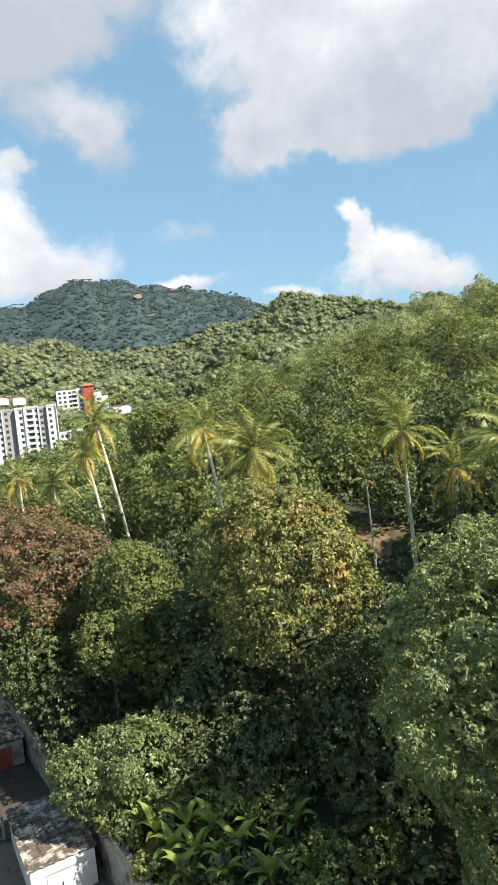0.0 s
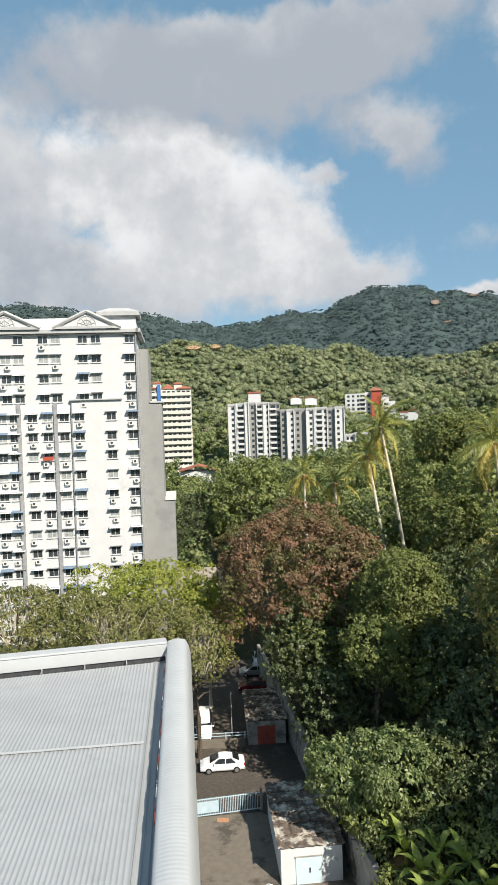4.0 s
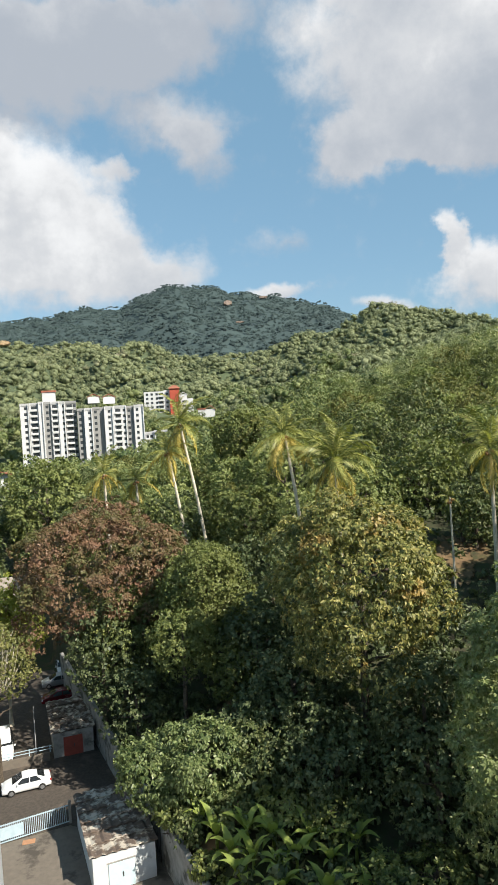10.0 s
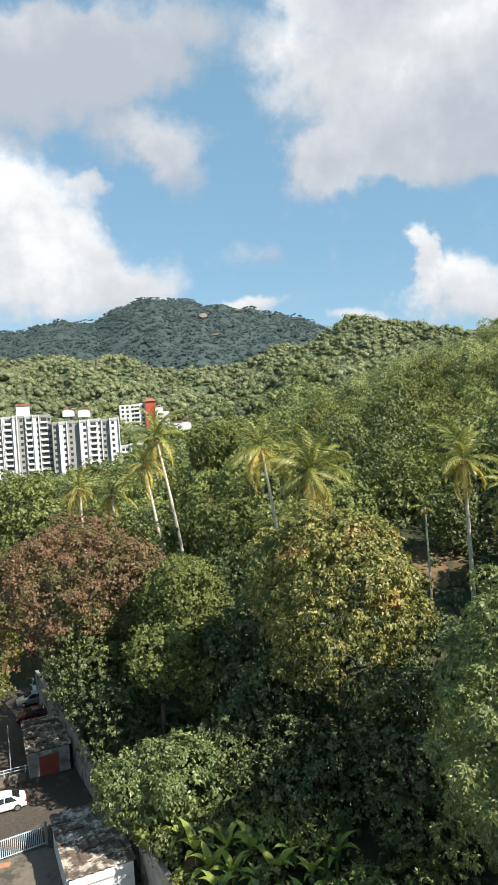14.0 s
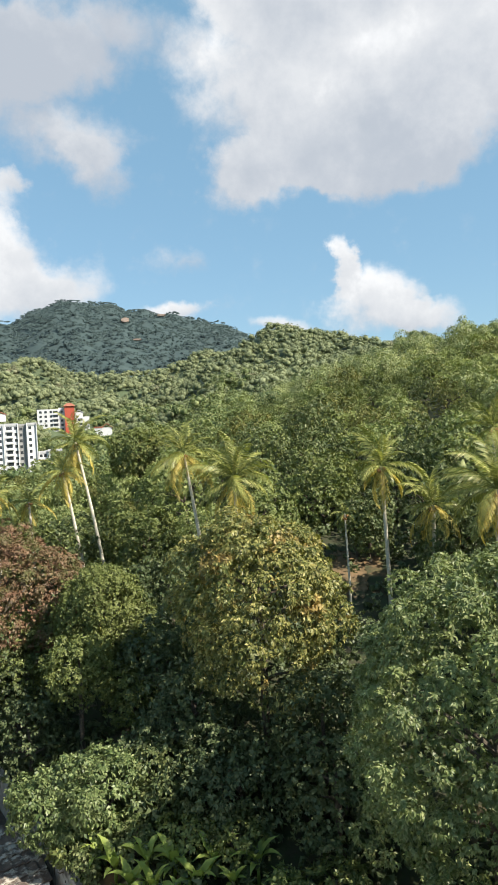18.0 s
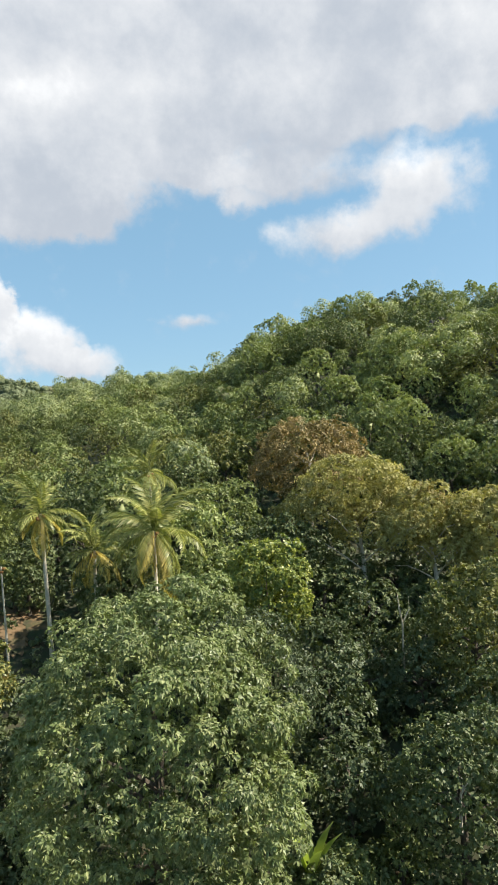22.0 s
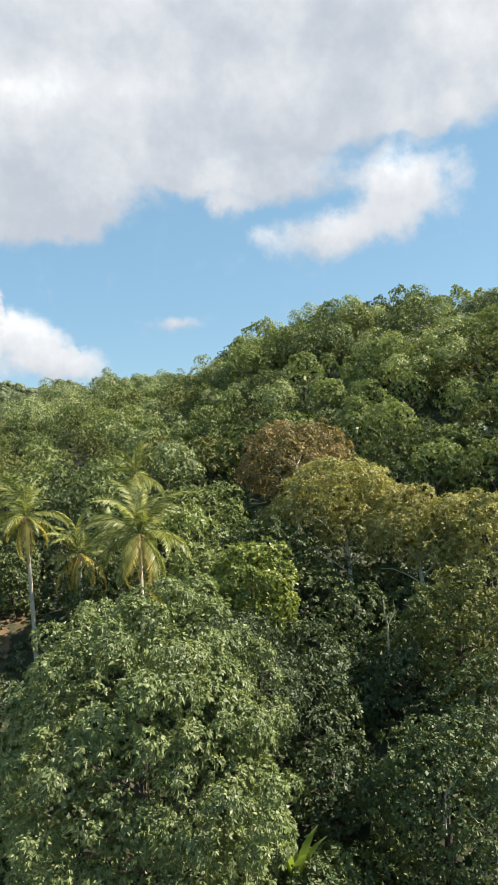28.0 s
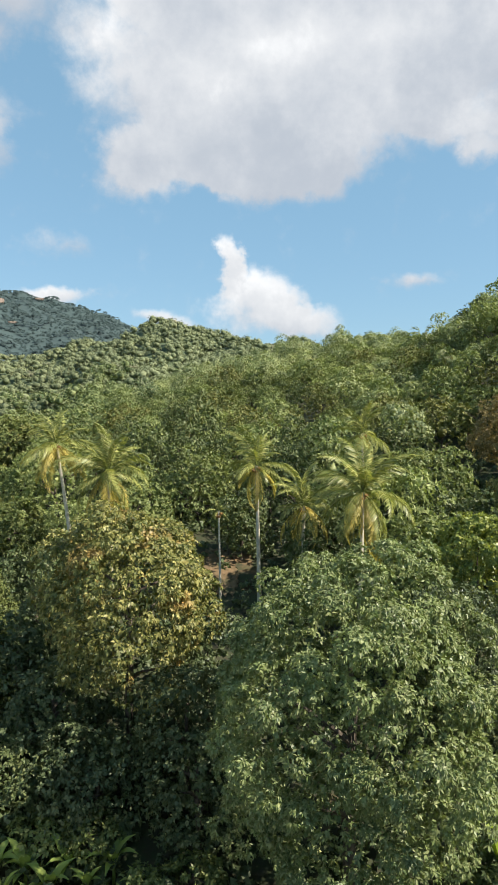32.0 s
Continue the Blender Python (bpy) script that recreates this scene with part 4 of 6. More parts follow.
LAMP_RED = surface("tail_lamp", (0.4, 0.02, 0.02), (0.3, 0.015, 0.015), 0.2, 1.0, 0.0)
LAMP_CLEAR = surface("head_lamp", (0.6, 0.62, 0.65), (0.5, 0.52, 0.55), 0.15, 1.0, 0.0)



def strip(name, label, material, corners, z0, z1):
    bm = bmesh.new()
    lo, hi = [bm.verts.new((x, y, z0)) for x, y in corners], [bm.verts.new((x, y, z1)) for x, y in corners]
    n = len(corners)
    for k in range(n):
        bm.faces.new((lo[k], lo[(k + 1) % n], hi[(k + 1) % n], hi[k]))
    bm.faces.new(hi), bm.faces.new(lo[::-1])
    bmesh.ops.recalc_face_normals(bm, faces=bm.faces[:])
    return tagged(part(name, bm, material), label, name.split("_")[0], kind="structure")


strip("pavement", "stained concrete yard with damp patches", CONCRETE, [(-40, 25), (-3, 25), (-9.0, 40.0), (-15.4, 49.8), (-23.4, 52.3), (-40, 43)], -0.2, 0.04)
strip("road", "dark asphalt parking yard in the shade of trees", ASPHALT, [(-40, 43.1), (-23.4, 52.4), (-15.5, 49.9), (-35.0, 80.0), (-52, 104), (-70, 98), (-52, 60)], -0.2, 0.03)


def wall_run(name, label, a, b, z0, z1, thick, material):
    a, b = Vector(a), Vector(b)
    way = b - a
    turn = math.degrees(math.atan2(way.y, way.x))
    ob = part(name, boxed(0, way.length, -thick / 2, thick / 2, z0, z1, bevel=0.03), material, at=pose(a.x, a.y, 0, 0, 0, turn))
    return tagged(ob, label, "wall", kind="structure")


wall_run("wall_retaining", "tall grey retaining wall with black weather streaks", (-7.2, 37.5), (-36.5, 82.4), -0.5, 3.9, 0.45, OLD_WALL)
wall_run("wall_pale", "pale pinkish retaining wall beyond the car park", (-66.0, 109.0), (-54.0, 113.5), 0.0, 7.0, 0.4, PALE_WALL)
lot = wall_run("wall_lot", "low grey concrete wall of the car park", (-39.1, 57.8), (-29.7, 62.7), 0.0, 0.9, 0.2, CONCRETE)
for k in range(6):
    part("post", boxed(0.6 + k * 2, 0.68 + k * 2, -0.04, 0.04, 0.9, 1.6), GATE_BLUE, lot)
for z in (1.2, 1.5):
    part("rail", boxed(0.2, 10.8, -0.03, 0.03, z, z + 0.06), GATE_BLUE, lot)


def make_shed(label, x, y, w, length, h, front_door, door_mat, turn, rows, wall_mat):
    ob = thing("shed", label, "shed", pose(x, y, 0, 0, 0, turn))
    t = 0.15
    for a in ((0, w, 0, t), (0, w, length - t, length), (0, t, t + 0.004, length - t - 0.004), (w - t, w, t + 0.004, length - t - 0.004)):
        part("wall", boxed(a[0], a[1], a[2], a[3], -0.2, h), wall_mat, ob)
    door = part("door", boxed(front_door, front_door + 1.9, -0.06, -0.004, 0.03, 2.0, bevel=0.01), door_mat, ob, "painted double door")
    part("door_frame", boxed(front_door - 0.1, front_door + 2.0, -0.05, -0.003, 2.02, 2.12), OLD_WALL, door)
    part("handle", boxed(front_door + 1.0, front_door + 1.08, -0.12, -0.062, 0.9, 1.25), DARK_METAL, door)
    for k in range(rows):
        y0, y1 = k * length / rows, (k + 1) * length / rows
        bm = bmesh.new()
        n = 26
        g = []
        for j, (yy, zz) in enumerate(((y0 - 0.1, h + 0.22), (y1 + 0.12, h + 0.06))):
            g.append([bm.verts.new((-0.2 + (w + 0.4) * i / n, yy, zz + 0.03 * (i % 2) + 0.05 * math.sin(i * 1.7 + k))) for i in range(n + 1)])
        for i in range(n):
            bm.faces.new((g[0][i], g[0][i + 1], g[1][i + 1], g[1][i]))
        made = bmesh.ops.extrude_face_region(bm, geom=bm.faces[:])
        bmesh.ops.translate(bm, verts=[q for q in made["geom"] if isinstance(q, bmesh.types.BMVert)], vec=(0, 0, -0.08))
        part("roof_sheet", bm, OLD_SHEET, ob, "rusty weathered roof sheet")
    for k in range(2):
        part("vent", boxed(-0.03, -0.003, length * (0.3 + 0.25 * k), length * (0.3 + 0.25 * k) + 0.8, h - 0.9, h - 0.4), DARK_METAL, ob)
    return ob


make_shed("white painted shed with a rusty sheet roof and pale blue doors", -18.35, 44.3, 4.6, 9.0, 2.7, 1.1, DOOR_PALE, 29.0, 6, SHED_PAINT)
make_shed("grey shed with a red door in the shade", -29.4, 63.0, 4.0, 8.4, 2.5, 1.0, DOOR_RED, 27.5, 5, OLD_WALL)


def make_gate():
    a, b = Vector((-31.3, 47.4)), Vector((-23.6, 52.6))
    w = (b - a).length
    ob = thing("sliding_gate", "pale blue steel bar gate across the yard", "gate", pose(a.x, a.y, 0.05, 0, 0, math.degrees(math.atan2(b.y - a.y, b.x - a.x))))
    for z in (0.1, 1.5):
        part("rail", boxed(0, w, -0.03, 0.03, z, z + 0.07), GATE_BLUE, ob)
    bar = bpy.data.meshes.new("bar")
    bm = boxed(-0.022, 0.022, -0.02, 0.02, 0.1, 1.62)
    bm.to_mesh(bar)
    bm.free()
    bar.materials.append(GATE_BLUE)
    for k in range(int(w / 0.15)):
        part_of("bar", bar, None, ob, at=pose(0.05 + k * 0.15, 0, 0))
    part("panel", boxed(3.4, 5.6, -0.05, -0.03, 0.35, 1.35), GATE_BLUE, ob, "flat blue sheet panel")
    part("post", boxed(w, w + 0.2, -0.12, 0.12, -0.05, 1.9), OLD_WALL, ob)


make_gate()
tagged(part("cardboard_sheet", boxed(-0.5, 0.5, -0.3, 0.3, 0.045, 0.075), surface("cardboard", (0.42, 0.22, 0.12), (0.34, 0.18, 0.10), 0.9, 0.3, 0.1), at=pose(-26.0, 50.0, 0, 0, 0, 20)), "flattened brown cardboard on the yard", "cardboard")


def rubbish(x, y, label, material, r, seed):
    rng = np.random.default_rng(seed)
    bm = bmesh.new()
    bmesh.ops.create_icosphere(bm, subdivisions=2, radius=r)
    for v in bm.verts:
        v.co = Vector((v.co.x * rng.uniform(0.8, 1.25), v.co.y * rng.uniform(0.8, 1.25), (v.co.z + r * 0.8) * rng.uniform(0.7, 1.1)))
    tagged(part("rubbish_bag", bm, material, at=pose(x, y, 0.04)), label, "bag")


rubbish(-18.9, 43.4, "white rubbish bag by the shed", WHITE, 0.32, 1)
rubbish(-19.1, 42.8, "white rubbish bag by the shed", WHITE, 0.25, 2)
rubbish(-15.2, 43.6, "grey rubbish bag by the shed", OLD_WALL, 0.35, 3)


def make_car(name, label, paint, x, y, turn, kind):
    """A parked car of cross-sections along its length: nose at +x."""
    ob = thing(name, label, "car" if kind != "van" else "van", pose(x, y, 0.03, 0, 0, turn), "parked vehicles")
    if kind == "van":
        L, half = 4.8, 0.86
        rows = [(-2.4, 0.9, 1.9), (-2.3, 0.95, 1.98), (0.9, 0.95, 2.0), (1.6, 0.98, 1.5), (2.1, 0.9, 1.05), (2.4, 0.75, 0.8)]
        cabin = [(-2.2, 1.0), (0.9, 1.0), (1.55, 1.0)]
    else:
        L, half = 4.4, 0.87
        rows = [(-2.2, 0.7, 0.82), (-2.1, 0.88, 1.0), (-1.7, 0.95, 1.1), (-1.0, 0.95, 1.36), (-0.3, 0.93, 1.48), (0.3, 0.92, 1.46), (0.85, 0.9, 1.22), (1.3, 0.88, 0.98), (1.85, 0.76, 0.84), (2.2, 0.55, 0.62)]
    bm = bmesh.new()
    rings = []
    for px, belt, top in rows:
        nose = 1 - 0.16 * max(0, abs(px) / (L / 2) - 0.75) / 0.25
        wide, tip = half * nose, half * nose * (0.74 if top > belt + 0.15 else 0.93)
        ring = [(px, s * w, z) for s, w, z in ((-1, wide * 0.9, 0.22), (-1, wide, 0.45), (-1, wide, belt), (-1, tip, top), (1, tip, top), (1, wide, belt), (1, wide, 0.45), (1, wide * 0.9, 0.22))]
        rings.append([bm.verts.new(p) for p in ring])
    for r, s in zip(rings, rings[1:]):
        for k in range(8):
            bm.faces.new((r[k], r[(k + 1) % 8], s[(k + 1) % 8], s[k]))
    bm.faces.new(rings[0]), bm.faces.new(rings[-1][::-1])
    bmesh.ops.recalc_face_normals(bm, faces=bm.faces[:])
    bmesh.ops.bevel(bm, geom=bm.edges[:], offset=0.06, segments=2, affect="EDGES", profile=0.6)
    for f in bm.faces:
        f.smooth = True
    body = part("body", bm, paint, ob)

    def glass(points, label):
        g = bmesh.new()
        a = [g.verts.new(p) for p in points]
        g.faces.new(a)
        made = bmesh.ops.solidify(g, geom=g.faces[:], thickness=0.02)
        part("window", g, GLASS, ob, label)

    if kind == "van":
        glass([(1.0, -0.68, 1.9), (1.0, 0.68, 1.9), (1.62, 0.8, 1.5), (1.62, -0.8, 1.5)], "windscreen")
        for s in (-1, 1):
            glass([(-2.0, s * 0.98 * half + s * 0.02, 1.1), (0.8, s * 0.99 * half + s * 0.02, 1.1), (0.8, s * 0.76 * half, 1.85), (-2.0, s * 0.78 * half, 1.82)], "side window")
    else:
        glass([(0.36, -0.6, 1.46), (0.36, 0.6, 1.46), (1.22, 0.76, 1.06), (1.22, -0.76, 1.06)], "windscreen")
        glass([(-1.02, 0.6, 1.375), (-1.02, -0.6, 1.375), (-1.64, -0.72, 1.14), (-1.64, 0.72, 1.14)], "rear window")
        for s in (-1, 1):
            for x0, x1, t0, t1 in ((-1.35, -0.32, -0.9, -0.32), (-0.25, 0.95, -0.25, 0.35)):
                glass([(x0, s * 0.885, 0.98), (x1, s * 0.885, 0.98), (t1, s * 0.69, 1.38), (t0, s * 0.69, 1.38)], "side window")
    for px in (-L * 0.31, L * 0.31):
        for s in (-1, 1):
            w = bmesh.new()
            bmesh.ops.create_cone(w, cap_ends=True, segments=20, radius1=0.31, radius2=0.31, depth=0.2, matrix=pose(0, 0, 0, 90))
            wheel = part("wheel", w, TYRE, ob, at=pose(px, s * (half - 0.06), 0.31))
            r = bmesh.new()
            bmesh.ops.create_cone(r, cap_ends=True, segments=16, radius1=0.19, radius2=0.17, depth=0.03, matrix=pose(0, s * 0.11, 0, 90))
            part("rim", r, RIM, wheel)
    for s in (-1, 1):
        part("head_lamp", boxed(L / 2 - 0.2, L / 2 - 0.02, s * 0.62 - 0.14, s * 0.62 + 0.14, 0.56, 0.72, bevel=0.02), LAMP_CLEAR, ob)
        part("tail_lamp", boxed(-L / 2 - 0.02, -L / 2 + 0.12, s * 0.66 - 0.12, s * 0.66 + 0.12, 0.66, 0.86, bevel=0.02), LAMP_RED, ob)
        part("mirror", boxed(0.72, 0.86, s * 0.98 - 0.09, s * 0.98 + 0.09, 0.95, 1.08, bevel=0.02), paint, ob)
    part("bumper", boxed(L / 2 - 0.05, L / 2 + 0.03, -0.6, 0.6, 0.26, 0.36, bevel=0.02), DARK_METAL, ob)
    return ob


make_car("car", "white saloon car parked across the yard", CAR_WHITE, -29.8, 57.6, 208.5, "saloon")
make_car("van", "white van parked behind the low wall", CAR_WHITE, -35.2, 64.0, 298.0, "van")
make_car("car", "dark red saloon car parked under trees", CAR_RED, -34.5, 76.6, 207.0, "saloon")
make_car("car", "silver saloon car parked under trees", CAR_SILVER, -36.6, 81.4, 207.0, "saloon")
make_car("car", "white saloon car parked under trees", CAR_WHITE, -38.0, 86.0, 297.0, "saloon")
make_car("car", "silver saloon car parked beside the shed", CAR_SILVER, -13.4, 42.4, 28.0, "saloon")
pole = thing("lamp_post", "thin grey steel post in the car park", "post", pose(-31.6, 63.6, 0.0))
part("post", tube(bmesh.new(), [(0, 0, 0), (0, 0, 5.2)], [0.06, 0.045], 8), PIPE, pole)
part("base", boxed(-0.2, 0.2, -0.2, 0.2, 0, 0.25, bevel=0.02), CONCRETE, pole)

# ---- palms ----


def frond_mesh(seed, length, arch, leaflet, gap=0.13):
    """A feathered frond along +x that arches down, with leaflets on both sides of the rib."""
    rng = np.random.default_rng(seed)
    n = int(length / gap)
    s = np.linspace(0.12, 1.0, n)
    ang = arch[0] + (arch[1] - arch[0]) * np.linspace(0, 1, 40) ** 1.5
    px = np.concatenate([[0], np.cumsum(np.cos(ang) * length / 40)])
    pz = np.concatenate([[0], np.cumsum(np.sin(ang) * length / 40)])
    t = np.linspace(0, 1, 41)
    v, f = [], []
    for side in (-1, 1):
        x, z = np.interp(s, t, px), np.interp(s, t, pz)
        dx, dz = np.gradient(x), np.gradient(z)
        k = np.hypot(dx, dz)
        dx, dz = dx / k, dz / k
        L = leaflet * np.sin(np.clip(s * 1.02, 0, 1) * math.pi * 0.86 + 0.32) * rng.uniform(0.8, 1.15, n)
        hang = rng.uniform(0.35, 1.0, n)
        out = np.stack([dx * 0.55, side * np.full(n, 0.7), dz * 0.55 - hang * 0.75], 1)
        out /= np.linalg.norm(out, axis=1)[:, None]
        b = np.stack([x, np.zeros(n), z], 1)
        along = np.stack([dx, np.zeros(n), dz], 1) * 0.05
        tip = b + out * L[:, None]
        midp = b + out * L[:, None] * 0.5 + np.array([0, 0, 0.04])
        base = len(v)
        v += np.stack([b, midp + along, tip, midp - along], 1).reshape(-1, 3).tolist()
        f += (np.arange(n * 4).reshape(-1, 4) + base).tolist()
    rib = 0.035
    base = len(v)
    for i in range(0, 41, 4):
        r = rib * (1 - 0.75 * t[i])
        v += [[px[i], -r, pz[i]], [px[i], r, pz[i]], [px[i], 0, pz[i] + r * 1.4]]
    for i in range(10):
        a, c = base + i * 3, base + (i + 1) * 3
        f += [[a, a + 1, c + 1, c], [a + 1, a + 2, c + 2, c + 1], [a + 2, a, c, c + 2]]
    return np_mesh("frond", v, f)


FRONDS = {"green": [], "old": []}
for key, leaf in (("green", LEAF_PALM), ("old", LEAF_PALM_OLD)):
    for k, arch in enumerate(((0.4, -1.15), (0.2, -1.5), (0.0, -1.3))):
        me = frond_mesh(40 + k, 4.7, arch, 1.0)
        me.materials.append(leaf)
        FRONDS[key].append(me)
NUT = surface("coconut_husk", (0.30, 0.13, 0.05), (0.20, 0.12, 0.04), 0.7, 0.2, 0.2)


def palm(label, x, y, z, foot_xy, seed, count=24, size=1.0, old=0.25, trunk_r=0.17, group="coconut palms"):
    rng = np.random.default_rng(seed)
    fx, fy = foot_xy
    base = ground_at(fx, fy)
    ob = thing("coconut_palm", label, "palm tree", pose(fx, fy, base), group)
    top = Vector((x - fx, y - fy, z - base))
    path = [Vector((0, 0, -0.8))]
    for i in range(13):
        t = i / 12
        path.append(Vector((top.x * t ** 1.3, top.y * t ** 1.3, top.z * t)))
    part("trunk", tube(bmesh.new(), path, [trunk_r * 1.7] + [trunk_r * (1.35 - 0.5 * i / 12) * (1.06 if i % 2 else 0.97) for i in range(13)], 10), BARK_PALE, ob, "slender pale ringed trunk")
    for k in range(count):
        f = (k + 0.5) / count
        pitch = 74 - 128 * f + rng.uniform(-18, 18)
        turn = k * 137.5 + rng.uniform(-30, 30)
        key = "old" if f > 1 - old else "green"
        me = FRONDS[key][min(2, int(f * 3))]
        ob_f = part_of("frond", me, None, ob, at=pose(top.x, top.y, top.z) @ pose(0, 0, 0, 0, -pitch, turn) @ pose(0, 0, 0, rng.uniform(-35, 35)) @ Matrix.Scale(size * rng.uniform(0.8, 1.25), 4))
    nuts = bmesh.new()
    for k in range(14):
        t = k * 2.4
        bmesh.ops.create_icosphere(nuts, subdivisions=1, radius=0.14, matrix=pose(0.32 * math.cos(t), 0.32 * math.sin(t), -0.25 - 0.35 * ((k * 7) % 5) / 5))
    part("coconut_bunch", nuts, NUT, ob, "bunch of brown coconuts", at=pose(*top))
    return ob


TALL = "tall coconut palm with a slender pale trunk and yellowing fronds"
SHORT = "coconut palm with arching green fronds among trees"
palm(SHORT, -29.4, 83.0, 27.2, (-29.0, 83.2), 1, 20, 0.85, 0.35)
palm(SHORT, -26.1, 86.2, 25.9, (-25.8, 86.3), 2, 18, 0.8, 0.3)
palm(TALL, -19.9, 79.6, 29.9, (-17.6, 80.0), 3, 20, 0.85, 0.35)
palm(TALL, -18.3, 80.0, 33.3, (-15.4, 80.5), 4, 26, 1.0, 0.25)
palm(TALL, -4.9, 71.9, 31.5, (-3.2, 72.0), 5, 26, 1.0, 0.35)
palm(SHORT, 0.4, 68.1, 28.8, (0.6, 68.2), 6, 32, 1.2, 0.15)
palm(TALL, 14.8, 64.3, 29.5, (15.1, 64.2), 7, 24, 0.95, 0.2)
palm("slender areca palm with a small green head", 11.1, 65.0, 25.0, (11.3, 65.0), 8, 12, 0.42, 0.0, 0.09)
palm(SHORT, 18.8, 61.1, 25.8, (18.6, 61.2), 9, 22, 0.95, 0.3)
palm(SHORT, 22.6, 55.6, 27.6, (22.4, 55.7), 10, 34, 1.2, 0.2)
palm(SHORT, 28.2, 69.5, 32.6, (28.0, 69.6), 11, 22, 0.95, 0.15)

# ---- banana plants ----


def banana_leaf(seed, length=2.4, width=0.34, arch=(1.3, 0.2)):
    rng = np.random.default_rng(seed)
    n = 14
    v, f = [], []
    x = z = 0.0
    for i in range(n + 1):
        t = i / n
        a = arch[0] + (arch[1] - arch[0]) * t ** 1.6
        if i:
            x, z = x + math.cos(a) * length / n, z + math.sin(a) * length / n
        w = rng.uniform(0.72, 1.05) * width * math.sin(math.pi * min(1, 0.04 + max(0, t - 0.12) / 0.88) ** 0.7) + 0.025
        lift = 0.35 * w
        v += [(x, -w, z + lift), (x, 0, z), (x, w, z + lift)]
    for i in range(n):
        a = i * 3
        f += [(a, a + 1, a + 4, a + 3), (a + 1, a + 2, a + 5, a + 4)]
    me = np_mesh("leaf", v, f)
    me.materials.append(LEAF_BANANA)
    return me


BANANA_UP = banana_leaf(4, 3.1, 0.31, (1.52, 0.95))
BANANA = [banana_leaf(1), banana_leaf(2, 2.2, 0.32, (1.2, -0.5)), banana_leaf(3, 2.0, 0.3, (0.9, -0.8))]


def banana(x, y, z, seed, count=8, size=1.0):
    rng = np.random.default_rng(seed)
    base = ground_at(x, y)
    h = max(0.8, z - base - 1.0)
    ob = thing("banana_plant", "banana plant with broad bright green leaves", "banana plant", pose(x, y, base), "banana plants")
    part("stem", tube(bmesh.new(), [(0, 0, -0.3), (0, 0, h * 0.5), (0.03, 0, h + 0.3)], [0.16, 0.13, 0.07], 8), LEAF_BANANA, ob)
    for k in range(count):
        me = BANANA_UP if size > 1.2 and k < 9 else BANANA[0 if k < 3 else (1 if k < 6 else 2)]
        tilt = rng.uniform(2, 24) if size > 1.2 else rng.uniform(-12, 12)
        part_of("leaf", me, None, ob, at=pose(0, 0, h, 0, tilt, k * 137.5 + rng.uniform(-20, 20)) @ Matrix.Scale(size * rng.uniform(0.8, 1.15), 4))


for k, (x, y, z, c, s) in enumerate(((-12.0, 47.4, 5.8, 8, 0.7), (-10.4, 45.0, 6.4, 8, 0.85), (-9.0, 43.4, 6.2, 8, 1.0), (-7.8, 41.8, 6.0, 8, 1.0), (-6.8, 43.0, 6.4, 8, 1.0), (-6.2, 41.0, 6.0, 8, 1.0), (-5.0, 42.6, 6.6, 8, 1.0), (-4.6, 40.6, 6.0, 8, 0.65), (-3.4, 41.0, 6.3, 8, 1.0), (-2.4, 42.6, 6.8, 8, 1.0), (-1.2, 40.9, 6.4, 8, 0.7), (0.4, 41.8, 6.8, 8, 1.0), (1.8, 40.4, 6.4, 8, 0.65), (-4.2, 39.0, 5.4, 8, 0.95), (-1.4, 38.6, 5.6, 8, 1.0), (-6.8, 39.6, 5.2, 8, 0.85), (1.2, 38.8, 5.8, 8, 0.9), (21.8, 32.8, 9.7, 7, 1.25))):
    banana(x, y, z, 60 + k, c, s)

# ---- the trees that stand out ----
tree("mango_tree", "mango tree with dark leaves and yellow-orange young foliage", 1.7, 49.9, 21.0, 6.6, 7.0, LEAF_MANGO, 11, 38000, 0.3, 0.21, 1.05, 110, droop=0.6, low=-0.6, reach=(0.88, 1.04), clumps=8, more=((0.1, -0.35, -0.65, 0.36), (-0.35, -0.2, -0.55, 0.3)))
tree("large_tree", "broad dense dark green tree with glossy hanging leaves", 13.9, 35.9, 16.4, 8.4, 10.4, LEAF_BIG, 12, 125000, 0.245, 0.19, 1.0, 190, low=-0.85, droop=0.6, fill=0.05, reach=(0.84, 1.03), clumps=9, more=((-0.46, 0.18, -0.42, 0.36), (0.42, -0.16, -0.4, 0.4), (-0.1, -0.4, -0.5, 0.5), (-0.36, 0.14, 0.25, 0.4), (0.36, -0.1, 0.3, 0.44)))
tree("tree", "bluish green tree crowding the large tree", 21.8, 38.0, 18.3, 3.8, 5.8, LEAF_FLECKED, 13, 26000, 0.19, 0.22, 1.0, 90, low=-0.9)
tree("red_leaved_tree", "spreading tree with reddish brown foliage over green", -25.3, 70.6, 17.2, 10.6, 7.8, LEAF_RED, 14, 56000, 0.27, 0.26, 1.1, 150, low=-0.6, reach=(0.84, 1.04), clumps=8, more=((-0.62, -0.3, -0.55, 0.38), (-0.35, -0.45, -0.5, 0.36), (0.55, 0.1, 0.0, 0.42)))
tree("round_tree", "dense round green tree with small leaves", -12.8, 62.8, 16.6, 4.7, 5.7, LEAF_ROUND, 15, 60000, 0.17, 0.34, 1.0, 120, fill=0.04, low=-0.8, reach=(0.92, 1.0), clumps=3)
tree("tree", "green tree crowding under the red-leaved tree", -22.4, 66.2, 11.6, 4.6, 5.2, LEAF_LUSH, 141, 15000, 0.24, 0.28, 1.2, 56, low=-0.8)
